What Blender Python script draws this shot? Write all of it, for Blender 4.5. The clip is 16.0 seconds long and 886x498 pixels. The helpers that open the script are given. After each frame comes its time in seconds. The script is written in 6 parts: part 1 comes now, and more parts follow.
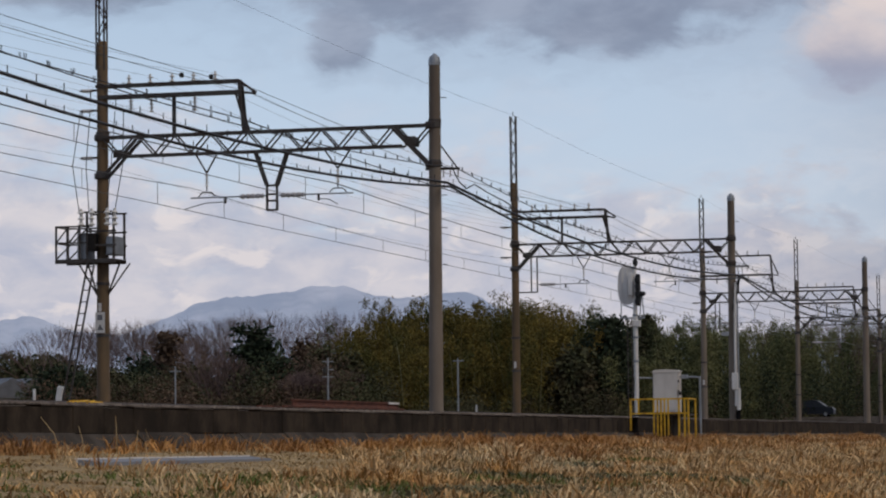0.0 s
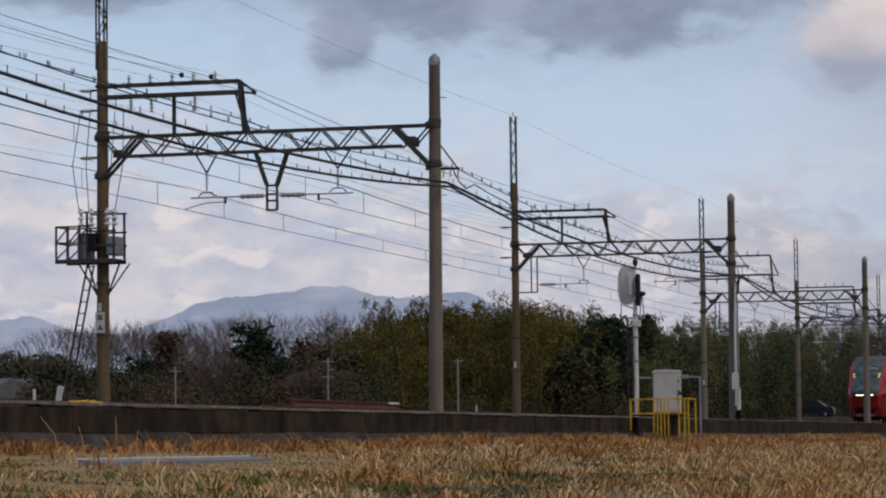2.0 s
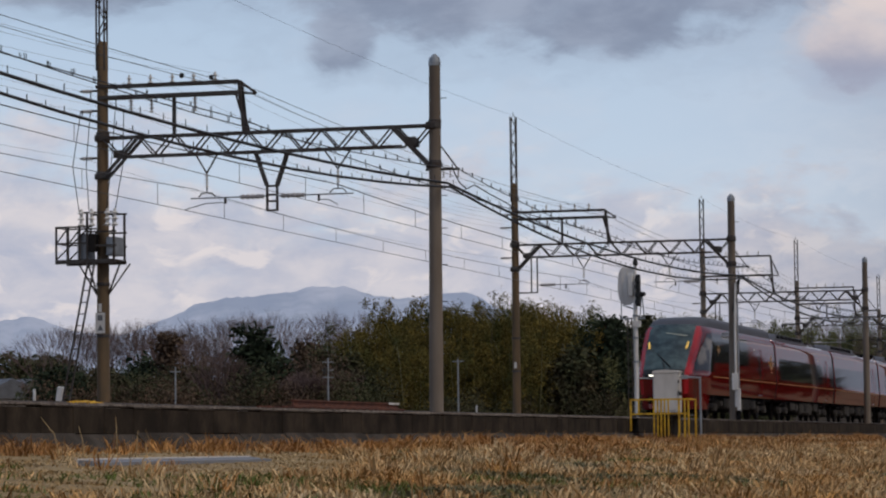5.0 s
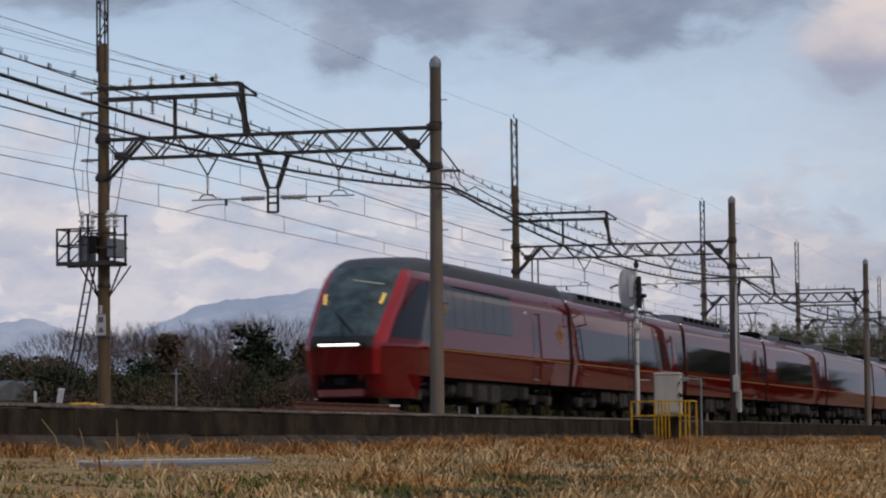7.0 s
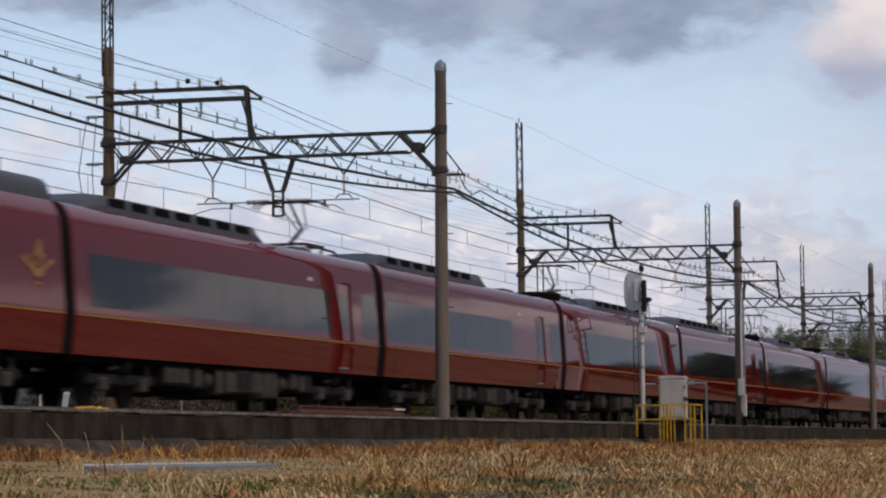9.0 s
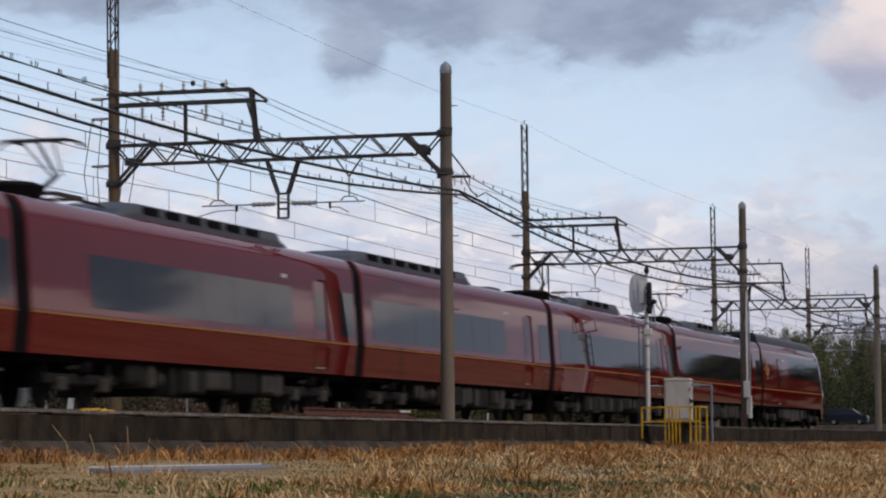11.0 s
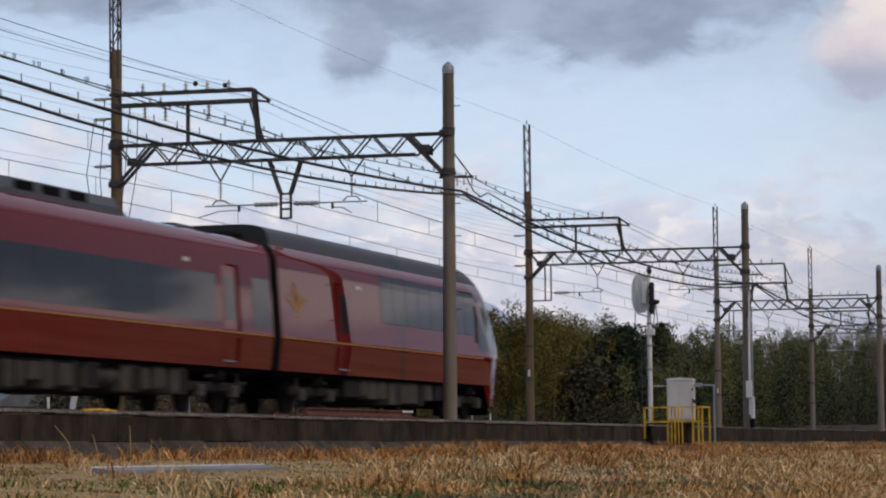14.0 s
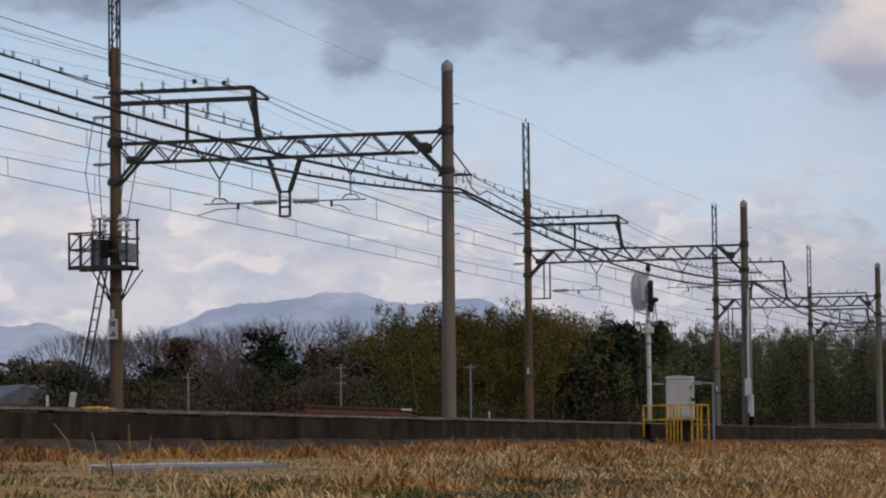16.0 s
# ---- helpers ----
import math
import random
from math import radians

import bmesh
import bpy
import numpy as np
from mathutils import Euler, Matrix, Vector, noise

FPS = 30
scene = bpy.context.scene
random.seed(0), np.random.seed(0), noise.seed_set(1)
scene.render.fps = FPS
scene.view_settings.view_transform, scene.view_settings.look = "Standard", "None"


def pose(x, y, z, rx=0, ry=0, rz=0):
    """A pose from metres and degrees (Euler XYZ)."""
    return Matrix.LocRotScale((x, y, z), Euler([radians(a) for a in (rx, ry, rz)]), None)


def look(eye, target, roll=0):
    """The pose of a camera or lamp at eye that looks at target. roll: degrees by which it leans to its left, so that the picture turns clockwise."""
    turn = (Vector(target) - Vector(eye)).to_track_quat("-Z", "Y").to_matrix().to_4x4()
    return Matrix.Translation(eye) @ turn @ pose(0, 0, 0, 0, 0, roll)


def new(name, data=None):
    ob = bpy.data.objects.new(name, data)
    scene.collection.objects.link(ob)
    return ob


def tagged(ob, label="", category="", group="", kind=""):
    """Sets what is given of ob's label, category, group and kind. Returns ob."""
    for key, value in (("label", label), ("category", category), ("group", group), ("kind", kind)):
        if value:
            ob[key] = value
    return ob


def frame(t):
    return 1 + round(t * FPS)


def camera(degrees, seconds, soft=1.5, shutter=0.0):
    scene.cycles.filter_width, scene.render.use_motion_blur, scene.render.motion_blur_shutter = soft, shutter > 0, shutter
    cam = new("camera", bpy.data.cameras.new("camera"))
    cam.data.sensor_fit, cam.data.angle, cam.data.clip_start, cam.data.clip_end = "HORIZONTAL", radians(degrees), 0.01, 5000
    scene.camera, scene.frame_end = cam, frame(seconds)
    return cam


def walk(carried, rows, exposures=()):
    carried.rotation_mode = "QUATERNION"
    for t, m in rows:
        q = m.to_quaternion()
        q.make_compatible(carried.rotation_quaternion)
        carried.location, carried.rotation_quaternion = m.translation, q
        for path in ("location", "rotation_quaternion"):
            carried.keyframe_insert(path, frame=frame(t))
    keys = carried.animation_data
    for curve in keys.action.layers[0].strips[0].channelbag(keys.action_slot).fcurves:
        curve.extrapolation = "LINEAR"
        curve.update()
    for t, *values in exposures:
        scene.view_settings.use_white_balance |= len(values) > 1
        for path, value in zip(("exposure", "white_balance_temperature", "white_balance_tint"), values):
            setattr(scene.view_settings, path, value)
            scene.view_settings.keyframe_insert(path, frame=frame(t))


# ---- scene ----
# Metres: +X runs along the railway away from the camera, +Y across the tracks, z = 0 on the rails.
cam = camera(16.549, 16.0, soft=2.1, shutter=0.5)
EYE = (0.0, 0.0, -0.84)
YAW, PITCH, ROLL = 14.616, 3.627, -0.70


def aim(yaw, pitch):
    return pose(*EYE, 90, 0, yaw - 90) @ pose(0, 0, 0, pitch, 0, ROLL)


# The tripod head sags and turns a little as the train goes by: seconds, yaw, pitch beyond the first aim.
TURNS = [(0, 0, 0), (4.2, 0, 0), (5.2, 0.004, 0.012), (6.3, 0.016, 0.033), (7.0, 0.017, 0.043), (7.5, 0.022, 0.064), (8.0, 0.052, 0.084), (8.5, 0.084, 0.099),
         (9.0, 0.114, 0.115), (10.2, 0.175, 0.141), (11.5, 0.232, 0.160), (12.0, 0.247, 0.160), (12.5, 0.260, 0.160), (14.0, 0.260, 0.159),
         (14.5, 0.258, 0.150), (15.0, 0.247, 0.140), (15.5, 0.245, 0.132), (16.0, 0.241, 0.120)]
walk(cam, [(t, aim(YAW + a, PITCH + b)) for t, a, b in TURNS],
     exposures=[(0, 0.0), (6.5, 0.0), (8, 0.13), (9, 0.23), (11.5, 0.26), (13.5, 0.26), (14.5, 0.23), (15, 0.16), (16, 0.03)])

TRACK_NEAR, TRACK_FAR = 21.65, 25.3

# ---- sky, sun, exposure ----
SUN_EL, SUN_AZ = 50.0, 246.0     # height, and the compass angle from +X that the light comes from


def link_math(nt, op, a, b=None, c=None, clamp=False):
    n = nt.nodes.new("ShaderNodeMath")
    n.operation, n.use_clamp = op, clamp
    for i, v in enumerate((a, b, c)):
        if v is None:
            continue
        if isinstance(v, (int, float)):
            n.inputs[i].default_value = v
        else:
            nt.links.new(v, n.inputs[i])
    return n.outputs[0]


def link_mix(nt, fac, a, b, blend="MIX"):
    n = nt.nodes.new("ShaderNodeMix")
    n.data_type, n.blend_type = "RGBA", blend
    for i, v in ((0, fac), (6, a), (7, b)):
        if isinstance(v, (int, float)):
            n.inputs[i].default_value = v
        elif isinstance(v, tuple):
            n.inputs[i].default_value = (*v, 1) if len(v) == 3 else v
        else:
            nt.links.new(v, n.inputs[i])
    return n.outputs[2]


def link_noise(nt, vec, scale, detail=6, rough=0.6, distortion=0.0):
    n = nt.nodes.new("ShaderNodeTexNoise")
    n.inputs["Scale"].default_value, n.inputs["Detail"].default_value = scale, detail
    n.inputs["Roughness"].default_value, n.inputs["Distortion"].default_value = rough, distortion
    nt.links.new(vec, n.inputs["Vector"])
    return n.outputs[0]


def link_ramp(nt, fac, stops, ease="EASE"):
    n = nt.nodes.new("ShaderNodeValToRGB")
    n.color_ramp.interpolation = ease
    el = n.color_ramp.elements
    while len(el) < len(stops):
        el.new(0.5)
    for e, (p, c) in zip(el, stops):
        e.position, e.color = p, ((c, c, c, 1) if isinstance(c, (int, float)) else (*c, 1))
    nt.links.new(fac, n.inputs[0])
    return n.outputs[0]


def make_world():
    w = bpy.data.worlds.new("evening_sky")
    scene.world = w
    w.use_nodes = True
    nt = w.node_tree
    nt.nodes.clear()
    sky = nt.nodes.new("ShaderNodeTexSky")
    sky.sky_type, sky.sun_disc = "NISHITA", False
    sky.sun_elevation, sky.sun_rotation = radians(SUN_EL), radians(90 - SUN_AZ)
    sky.air_density, sky.dust_density, sky.ozone_density = 1.0, 0.6, 1.6
    tc = nt.nodes.new("ShaderNodeTexCoord")
    sep = nt.nodes.new("ShaderNodeSeparateXYZ")
    nt.links.new(tc.outputs["Generated"], sep.inputs[0])
    x, y, z = sep.outputs
    # azimuth and height in degrees
    az = link_math(nt, "MULTIPLY", link_math(nt, "ARCTAN2", y, x), 57.2958)
    el = link_math(nt, "MULTIPLY", link_math(nt, "ARCSINE", z), 57.2958)
    flat = nt.nodes.new("ShaderNodeCombineXYZ")
    nt.links.new(az, flat.inputs[0])
    nt.links.new(link_math(nt, "MULTIPLY", el, 2.0), flat.inputs[1])
    v = flat.outputs[0]
    big = link_noise(nt, v, 0.23, 7, 0.55)
    fine = link_noise(nt, v, 0.75, 8, 0.6, 0.3)
    puff = link_noise(nt, v, 0.42, 8, 0.58, 0.2)
    rag = link_noise(nt, v, 1.5, 8, 0.62, 0.6)

    def lobe(a0, e0, ra, re):
        """1 in the middle of a cloud, 0 at its rim and less beyond."""
        da = link_math(nt, "DIVIDE", link_math(nt, "SUBTRACT", az, a0), ra)
        de = link_math(nt, "DIVIDE", link_math(nt, "SUBTRACT", el, e0), re)
        r2 = link_math(nt, "ADD", link_math(nt, "MULTIPLY", da, da), link_math(nt, "MULTIPLY", de, de))
        return link_math(nt, "SUBTRACT", 1.0, link_math(nt, "SQRT", r2))

    def wide(fields):
        m = fields[0]
        for f in fields[1:]:
            m = link_math(nt, "MAXIMUM", m, f)
        return m

    # blue sky: Nishita, a little hazier and cooler low down
    base = link_mix(nt, 1.0, sky.outputs[0], SKY_TINT, "MULTIPLY")
    haze = link_ramp(nt, link_math(nt, "DIVIDE", el, 40.0, clamp=True), [(0, 1.0), (0.12, 0.62), (0.28, 0.30), (1, 0.1)])
    base = link_mix(nt, haze, base, HAZE)
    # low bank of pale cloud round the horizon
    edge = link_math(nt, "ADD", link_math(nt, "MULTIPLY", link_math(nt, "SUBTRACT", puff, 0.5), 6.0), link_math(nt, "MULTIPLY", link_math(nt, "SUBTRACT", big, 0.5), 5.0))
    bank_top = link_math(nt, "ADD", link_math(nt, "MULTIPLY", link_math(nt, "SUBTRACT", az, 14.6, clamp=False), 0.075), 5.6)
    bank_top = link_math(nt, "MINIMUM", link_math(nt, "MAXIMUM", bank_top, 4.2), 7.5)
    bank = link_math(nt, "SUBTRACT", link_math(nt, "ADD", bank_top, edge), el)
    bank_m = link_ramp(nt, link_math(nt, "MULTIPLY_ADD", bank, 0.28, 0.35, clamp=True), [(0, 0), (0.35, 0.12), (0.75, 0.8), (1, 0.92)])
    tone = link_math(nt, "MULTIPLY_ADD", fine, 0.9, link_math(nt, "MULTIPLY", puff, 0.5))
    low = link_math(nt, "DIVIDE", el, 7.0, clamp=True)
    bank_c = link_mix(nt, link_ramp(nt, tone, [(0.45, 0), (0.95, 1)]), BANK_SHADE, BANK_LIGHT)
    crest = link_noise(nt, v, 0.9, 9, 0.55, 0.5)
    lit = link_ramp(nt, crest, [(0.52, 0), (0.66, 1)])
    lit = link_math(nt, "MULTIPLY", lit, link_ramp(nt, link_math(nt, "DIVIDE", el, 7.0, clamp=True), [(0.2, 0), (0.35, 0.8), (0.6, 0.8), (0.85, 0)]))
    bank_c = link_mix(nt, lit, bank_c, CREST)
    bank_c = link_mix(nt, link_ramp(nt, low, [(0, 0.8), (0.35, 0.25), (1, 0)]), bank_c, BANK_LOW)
    # the sky behind the field: blue-grey haze low down, a lit cloud deck's broken rim above it, dull cloud higher up
    dull = link_ramp(nt, link_math(nt, "MULTIPLY_ADD", y, 1.6, 0.42, clamp=True), [(0.0, 1.0), (0.42, 0.85), (0.75, 0.0), (1, 0)])
    wave = link_math(nt, "ADD", el, link_math(nt, "ADD", link_math(nt, "MULTIPLY_ADD", puff, 3.4, -1.7), link_math(nt, "MULTIPLY_ADD", rag, 1.2, -0.6)))
    behind = link_ramp(nt, link_math(nt, "DIVIDE", wave, 20.0, clamp=True), [(0.0, REAR_HAZE), (0.20, REAR_HAZE), (0.245, REAR_LIT), (0.262, REAR_LIT), (0.30, REAR_DULL), (0.6, REAR_DULL), (1.0, REAR_HIGH)])
    bank_c = link_mix(nt, dull, bank_c, behind)
    bank_m = link_math(nt, "MAXIMUM", bank_m, link_math(nt, "MULTIPLY", dull, 0.9))
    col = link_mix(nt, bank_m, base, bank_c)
    # grey clouds overhead, broken and drifting all over the upper sky
    grey = wide([lobe(12.2, 9.3, 6.6, 2.0), lobe(15.6, 8.6, 2.2, 0.9), lobe(16.45, 7.7, 0.75, 0.8), lobe(11.3, 7.95, 1.9, 0.85), lobe(14.2, 8.4, 2.8, 0.9), lobe(21.4, 8.75, 2.4, 0.7)])
    grey = link_math(nt, "ADD", grey, link_math(nt, "ADD", link_math(nt, "MULTIPLY_ADD", fine, 0.8, -0.27), link_math(nt, "MULTIPLY_ADD", rag, 0.5, -0.25)))
    overhead = link_ramp(nt, link_math(nt, "DIVIDE", el, 90.0, clamp=True), [(0.10, -1.0), (0.14, 0.0), (1, 0.0)])
    deck = link_math(nt, "MULTIPLY_ADD", link_noise(nt, v, 0.06, 6, 0.55), 4.0, -2.0)
    deck = link_math(nt, "MINIMUM", deck, link_math(nt, "MULTIPLY_ADD", el, 0.25, -2.7))
    grey = link_math(nt, "MAXIMUM", grey, deck)
    grey_m = link_ramp(nt, link_math(nt, "MULTIPLY_ADD", grey, 0.9, 0.30, clamp=True), [(0, 0), (0.30, 0.15), (0.75, 0.88), (1, 0.95)])
    grey_c = link_mix(nt, link_ramp(nt, puff, [(0.35, 0), (0.7, 1)]), GREY_DARK, GREY_PALE)
    col = link_mix(nt, grey_m, col, grey_c)
    # one warm-lit heap cloud
    heap = link_math(nt, "ADD", wide([lobe(6.75, 7.3, 1.25, 1.05), lobe(6.2, 8.3, 1.1, 0.9)]), link_math(nt, "MULTIPLY_ADD", fine, 1.0, -0.5))
    heap_m = link_ramp(nt, link_math(nt, "MULTIPLY_ADD", heap, 1.3, 0.25, clamp=True), [(0, 0), (0.35, 0.25), (0.8, 0.85), (1, 0.95)])
    heap_c = link_mix(nt, link_ramp(nt, link_math(nt, "MULTIPLY_ADD", link_math(nt, "SUBTRACT", el, 6.6), 0.5, link_math(nt, "MULTIPLY_ADD", puff, 0.8, -0.45), clamp=True), [(0, 0), (0.7, 1)]), HEAP_LOW, HEAP_TOP)
    col = link_mix(nt, heap_m, col, heap_c)
    bg = nt.nodes.new("ShaderNodeBackground")
    bg.inputs[1].default_value = SKY_STRENGTH
    nt.links.new(col, bg.inputs[0])
    out = nt.nodes.new("ShaderNodeOutputWorld")
    nt.links.new(bg.outputs[0], out.inputs[0])


SKY_STRENGTH = 0.1
SKY_TINT = (1.0, 1.0, 1.0)
HAZE = (5.8, 6.7, 8.5)
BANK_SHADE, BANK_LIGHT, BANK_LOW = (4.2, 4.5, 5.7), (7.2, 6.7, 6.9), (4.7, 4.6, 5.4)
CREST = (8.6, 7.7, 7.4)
GREY_DARK, GREY_PALE = (2.2, 2.6, 3.6), (3.3, 3.8, 4.9)
REAR_HAZE, REAR_LIT, REAR_DULL, REAR_HIGH = (1.75, 1.9, 2.5), (4.4, 3.95, 4.0), (0.95, 1.05, 1.5), (3.2, 3.4, 4.2)
HEAP_LOW, HEAP_TOP = (3.4, 3.6, 4.7), (7.2, 6.3, 6.2)
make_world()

sun = new("sun", bpy.data.lights.new("sun", "SUN"))
sun.data.energy, sun.data.angle, sun.data.color = 1.15, radians(12), (1.0, 0.88, 0.74)
sun.matrix_world = look((math.cos(radians(SUN_AZ)), math.sin(radians(SUN_AZ)), math.tan(radians(SUN_EL))), (0, 0, 0))

# ---- materials ----
def mat(name, base, rough=0.6, metal=0.0, vary=0.25, scale=1.5, grain=25.0, bump=0.0, second=None, patch=0.5, island=0.0, piece=0.0, coat=0.0, spec=0.5, stretch=(1, 1, 1), glow=None):
    """A surface with broad patches towards a second colour, fine grain, relief and, where asked, a tone of its own for each leaf or piece."""
    m = bpy.data.materials.new(name)
    m.use_nodes = True
    nt = m.node_tree
    p = nt.nodes["Principled BSDF"]
    tc = nt.nodes.new("ShaderNodeTexCoord")
    mp = nt.nodes.new("ShaderNodeMapping")
    mp.inputs["Scale"].default_value = stretch
    nt.links.new(tc.outputs["Object"], mp.inputs[0])
    v = mp.outputs[0]
    if piece:
        own = nt.nodes.new("ShaderNodeObjectInfo")
        away = nt.nodes.new("ShaderNodeVectorMath")
        away.operation = "ADD"
        nt.links.new(v, away.inputs[0])
        nt.links.new(own.outputs["Location"], away.inputs[1])
        v = away.outputs[0]
    broad = link_noise(nt, v, scale, 5, 0.6, 0.2)
    small = link_noise(nt, v, grain, 4, 0.65)
    second = second or tuple(c * (1 - vary) for c in base)
    col = link_mix(nt, link_ramp(nt, broad, [(max(0.0, patch - 0.18), 0), (min(1.0, patch + 0.18), 1)]), second, base)
    value = link_math(nt, "MULTIPLY_ADD", small, vary * 1.2, 1 - vary * 0.6)
    if island:
        g = nt.nodes.new("ShaderNodeNewGeometry")
        value = link_math(nt, "MULTIPLY", value, link_math(nt, "MULTIPLY_ADD", g.outputs["Random Per Island"], island * 2, 1 - island))
    if piece:
        o = nt.nodes.new("ShaderNodeObjectInfo")
        value = link_math(nt, "MULTIPLY", value, link_math(nt, "MULTIPLY_ADD", o.outputs["Random"], piece * 2, 1 - piece))
    hs = nt.nodes.new("ShaderNodeHueSaturation")
    nt.links.new(value, hs.inputs["Value"])
    nt.links.new(col, hs.inputs["Color"])
    nt.links.new(hs.outputs[0], p.inputs["Base Color"])
    nt.links.new(link_math(nt, "MULTIPLY_ADD", small, 0.2 * rough, rough * 0.9, clamp=True), p.inputs["Roughness"])
    p.inputs["Metallic"].default_value = metal
    p.inputs["Specular IOR Level"].default_value = spec
    p.inputs["Coat Weight"].default_value = coat
    p.inputs["Coat Roughness"].default_value = 0.03
    if bump:
        b = nt.nodes.new("ShaderNodeBump")
        b.inputs["Strength"].default_value, b.inputs["Distance"].default_value = min(1.0, bump * 10), bump
        nt.links.new(small, b.inputs["Height"])
        nt.links.new(b.outputs[0], p.inputs["Normal"])
    if glow:
        p.inputs["Emission Color"].default_value = (*glow[0], 1)
        p.inputs["Emission Strength"].default_value = glow[1]
    return m


CONCRETE_POLE = mat("weathered_pole_concrete", (0.23, 0.19, 0.15), 0.85, vary=0.25, scale=0.8, grain=30, bump=0.004, stretch=(1, 1, 0.25), second=(0.16, 0.125, 0.095))
RUST_POLE = mat("rust_stained_pole", (0.17, 0.105, 0.05), 0.85, vary=0.35, scale=1.2, grain=25, bump=0.004, stretch=(1, 1, 0.3), second=(0.10, 0.07, 0.04))
STEEL_DARK = mat("dark_weathered_steel", (0.075, 0.07, 0.065), 0.65, 0.3, vary=0.4, scale=3, grain=40, second=(0.05, 0.035, 0.028))
STEEL_GREY = mat("galvanised_steel", (0.34, 0.36, 0.38), 0.5, 0.5, vary=0.25, scale=3, grain=40)
INSULATOR = mat("brown_grey_porcelain", (0.45, 0.43, 0.42), 0.25, vary=0.2, scale=6)
PORCELAIN = mat("white_porcelain", (0.72, 0.70, 0.66), 0.25, vary=0.12, scale=6)
CABLE = mat("black_cable_sheath", (0.018, 0.018, 0.02), 0.6, vary=0.3, scale=2)
WIRE = mat("dull_copper_wire", (0.10, 0.095, 0.09), 0.55, 0.6, vary=0.3, scale=2)
WALL_CONC = mat("dark_stained_concrete", (0.056, 0.042, 0.030), 0.95, vary=0.7, scale=1.5, grain=14, bump=0.014, second=(0.022, 0.017, 0.013), piece=0.1, stretch=(1, 1, 0.8), spec=0.1)
WALL_CAP = mat("lichened_concrete_edge", (0.075, 0.058, 0.044), 0.95, vary=0.6, spec=0.1, scale=4, grain=18, bump=0.008, second=(0.04, 0.032, 0.027))
APRON = mat("grey_weathered_concrete", (0.082, 0.070, 0.060), 0.95, spec=0.1, vary=0.6, scale=1.2, grain=16, bump=0.006, second=(0.04, 0.033, 0.027), piece=0.1)
PATHWAY = mat("pale_path_concrete", (0.23, 0.235, 0.25), 0.85, vary=0.25, scale=0.7, grain=20, bump=0.003, second=(0.18, 0.185, 0.20))
BALLAST = mat("brown_track_ballast", (0.19, 0.155, 0.125), 0.95, vary=0.5, scale=1.0, grain=14, bump=0.02, second=(0.11, 0.085, 0.07), island=0.4)
RUST = mat("rusty_rail_steel", (0.16, 0.058, 0.034), 0.85, 0.2, vary=0.4, scale=3, grain=40, second=(0.08, 0.032, 0.022))
RAIL = mat("worn_rail_steel", (0.22, 0.19, 0.17), 0.4, 0.8, vary=0.3, scale=4)
# matted field, browned darker so shadow between tufts is in the ground colour
SOIL = mat("shade_darkened_winter_field", (0.20, 0.145, 0.08), 0.97, vary=0.5, scale=0.22, grain=16, bump=0.02, second=(0.08, 0.06, 0.03), spec=0.1)
YELLOW = mat("worn_yellow_paint", (0.80, 0.47, 0.015), 0.55, vary=0.3, scale=4, grain=40, second=(0.42, 0.22, 0.015))
CABINET = mat("off_white_cabinet_paint", (0.66, 0.62, 0.57), 0.5, vary=0.14, scale=1.5, grain=20, second=(0.55, 0.51, 0.46), stretch=(1, 1, 0.4))
WHITE = mat("weathered_white_paint", (0.72, 0.71, 0.69), 0.55, vary=0.18, scale=2, grain=20, second=(0.58, 0.56, 0.53), stretch=(1, 1, 0.4))
BLACK = mat("matt_black_paint", (0.015, 0.015, 0.016), 0.6, vary=0.3, scale=3)
SIGN_GREY = mat("grey_sign_print", (0.16, 0.16, 0.17), 0.6, vary=0.15, scale=6)
LAMP_AMBER = mat("amber_reflector", (0.75, 0.5, 0.1), 0.3, vary=0.1, scale=6)
# train
RED = mat("metallic_deep_red_paint", (0.155, 0.006, 0.007), 0.35, 0.0, spec=0.0, vary=0.06, scale=0.5, grain=60, coat=1.0, second=(0.14, 0.006, 0.006))
RED_BRIGHT = mat("bright_red_pillar_paint", (0.34, 0.013, 0.02), 0.35, 0.0, spec=0.0, vary=0.06, scale=0.5, grain=60, coat=1.0, second=(0.40, 0.016, 0.022))
# darker copy of the body red, the door recess's shade put into it
SHADED_RED = mat("shaded_recess_red", (0.09, 0.004, 0.006), 0.6, 0.0, vary=0.1, scale=1, coat=0.0, spec=0.0)
GOLD = mat("gold_line_paint", (0.42, 0.20, 0.035), 0.4, 0.3, vary=0.1, scale=2)
TINT = mat("dark_tinted_glass", (0.012, 0.014, 0.018), 0.04, vary=0.1, scale=1, grain=8, spec=0.5)
# the sky's grey-green reflection is put into the glass colour as pale patches
SCREEN = mat("sky_toned_windscreen_glass", (0.085, 0.125, 0.125), 0.05, vary=0.25, scale=1.6, grain=5, spec=0.5, second=(0.025, 0.04, 0.042))
ROOF = mat("charcoal_roof_cover", (0.062, 0.062, 0.072), 0.5, vary=0.2, scale=1.5, grain=20)
GANGWAY = mat("black_rubber_bellows", (0.010, 0.009, 0.010), 0.9, vary=0.3, scale=4, spec=0.05)
# both dusty greys are lowered: the shade under the cars is in the colour
UNDER = mat("shade_darkened_brake_dust_steel", (0.02, 0.0175, 0.016), 0.8, 0.0, spec=0.15, vary=0.4, scale=2.5, grain=14, second=(0.016, 0.014, 0.013))
UNDER_PALE = mat("shade_darkened_dusty_box", (0.075, 0.067, 0.06), 0.8, spec=0.15, vary=0.35, scale=2, grain=14, second=(0.05, 0.045, 0.04))
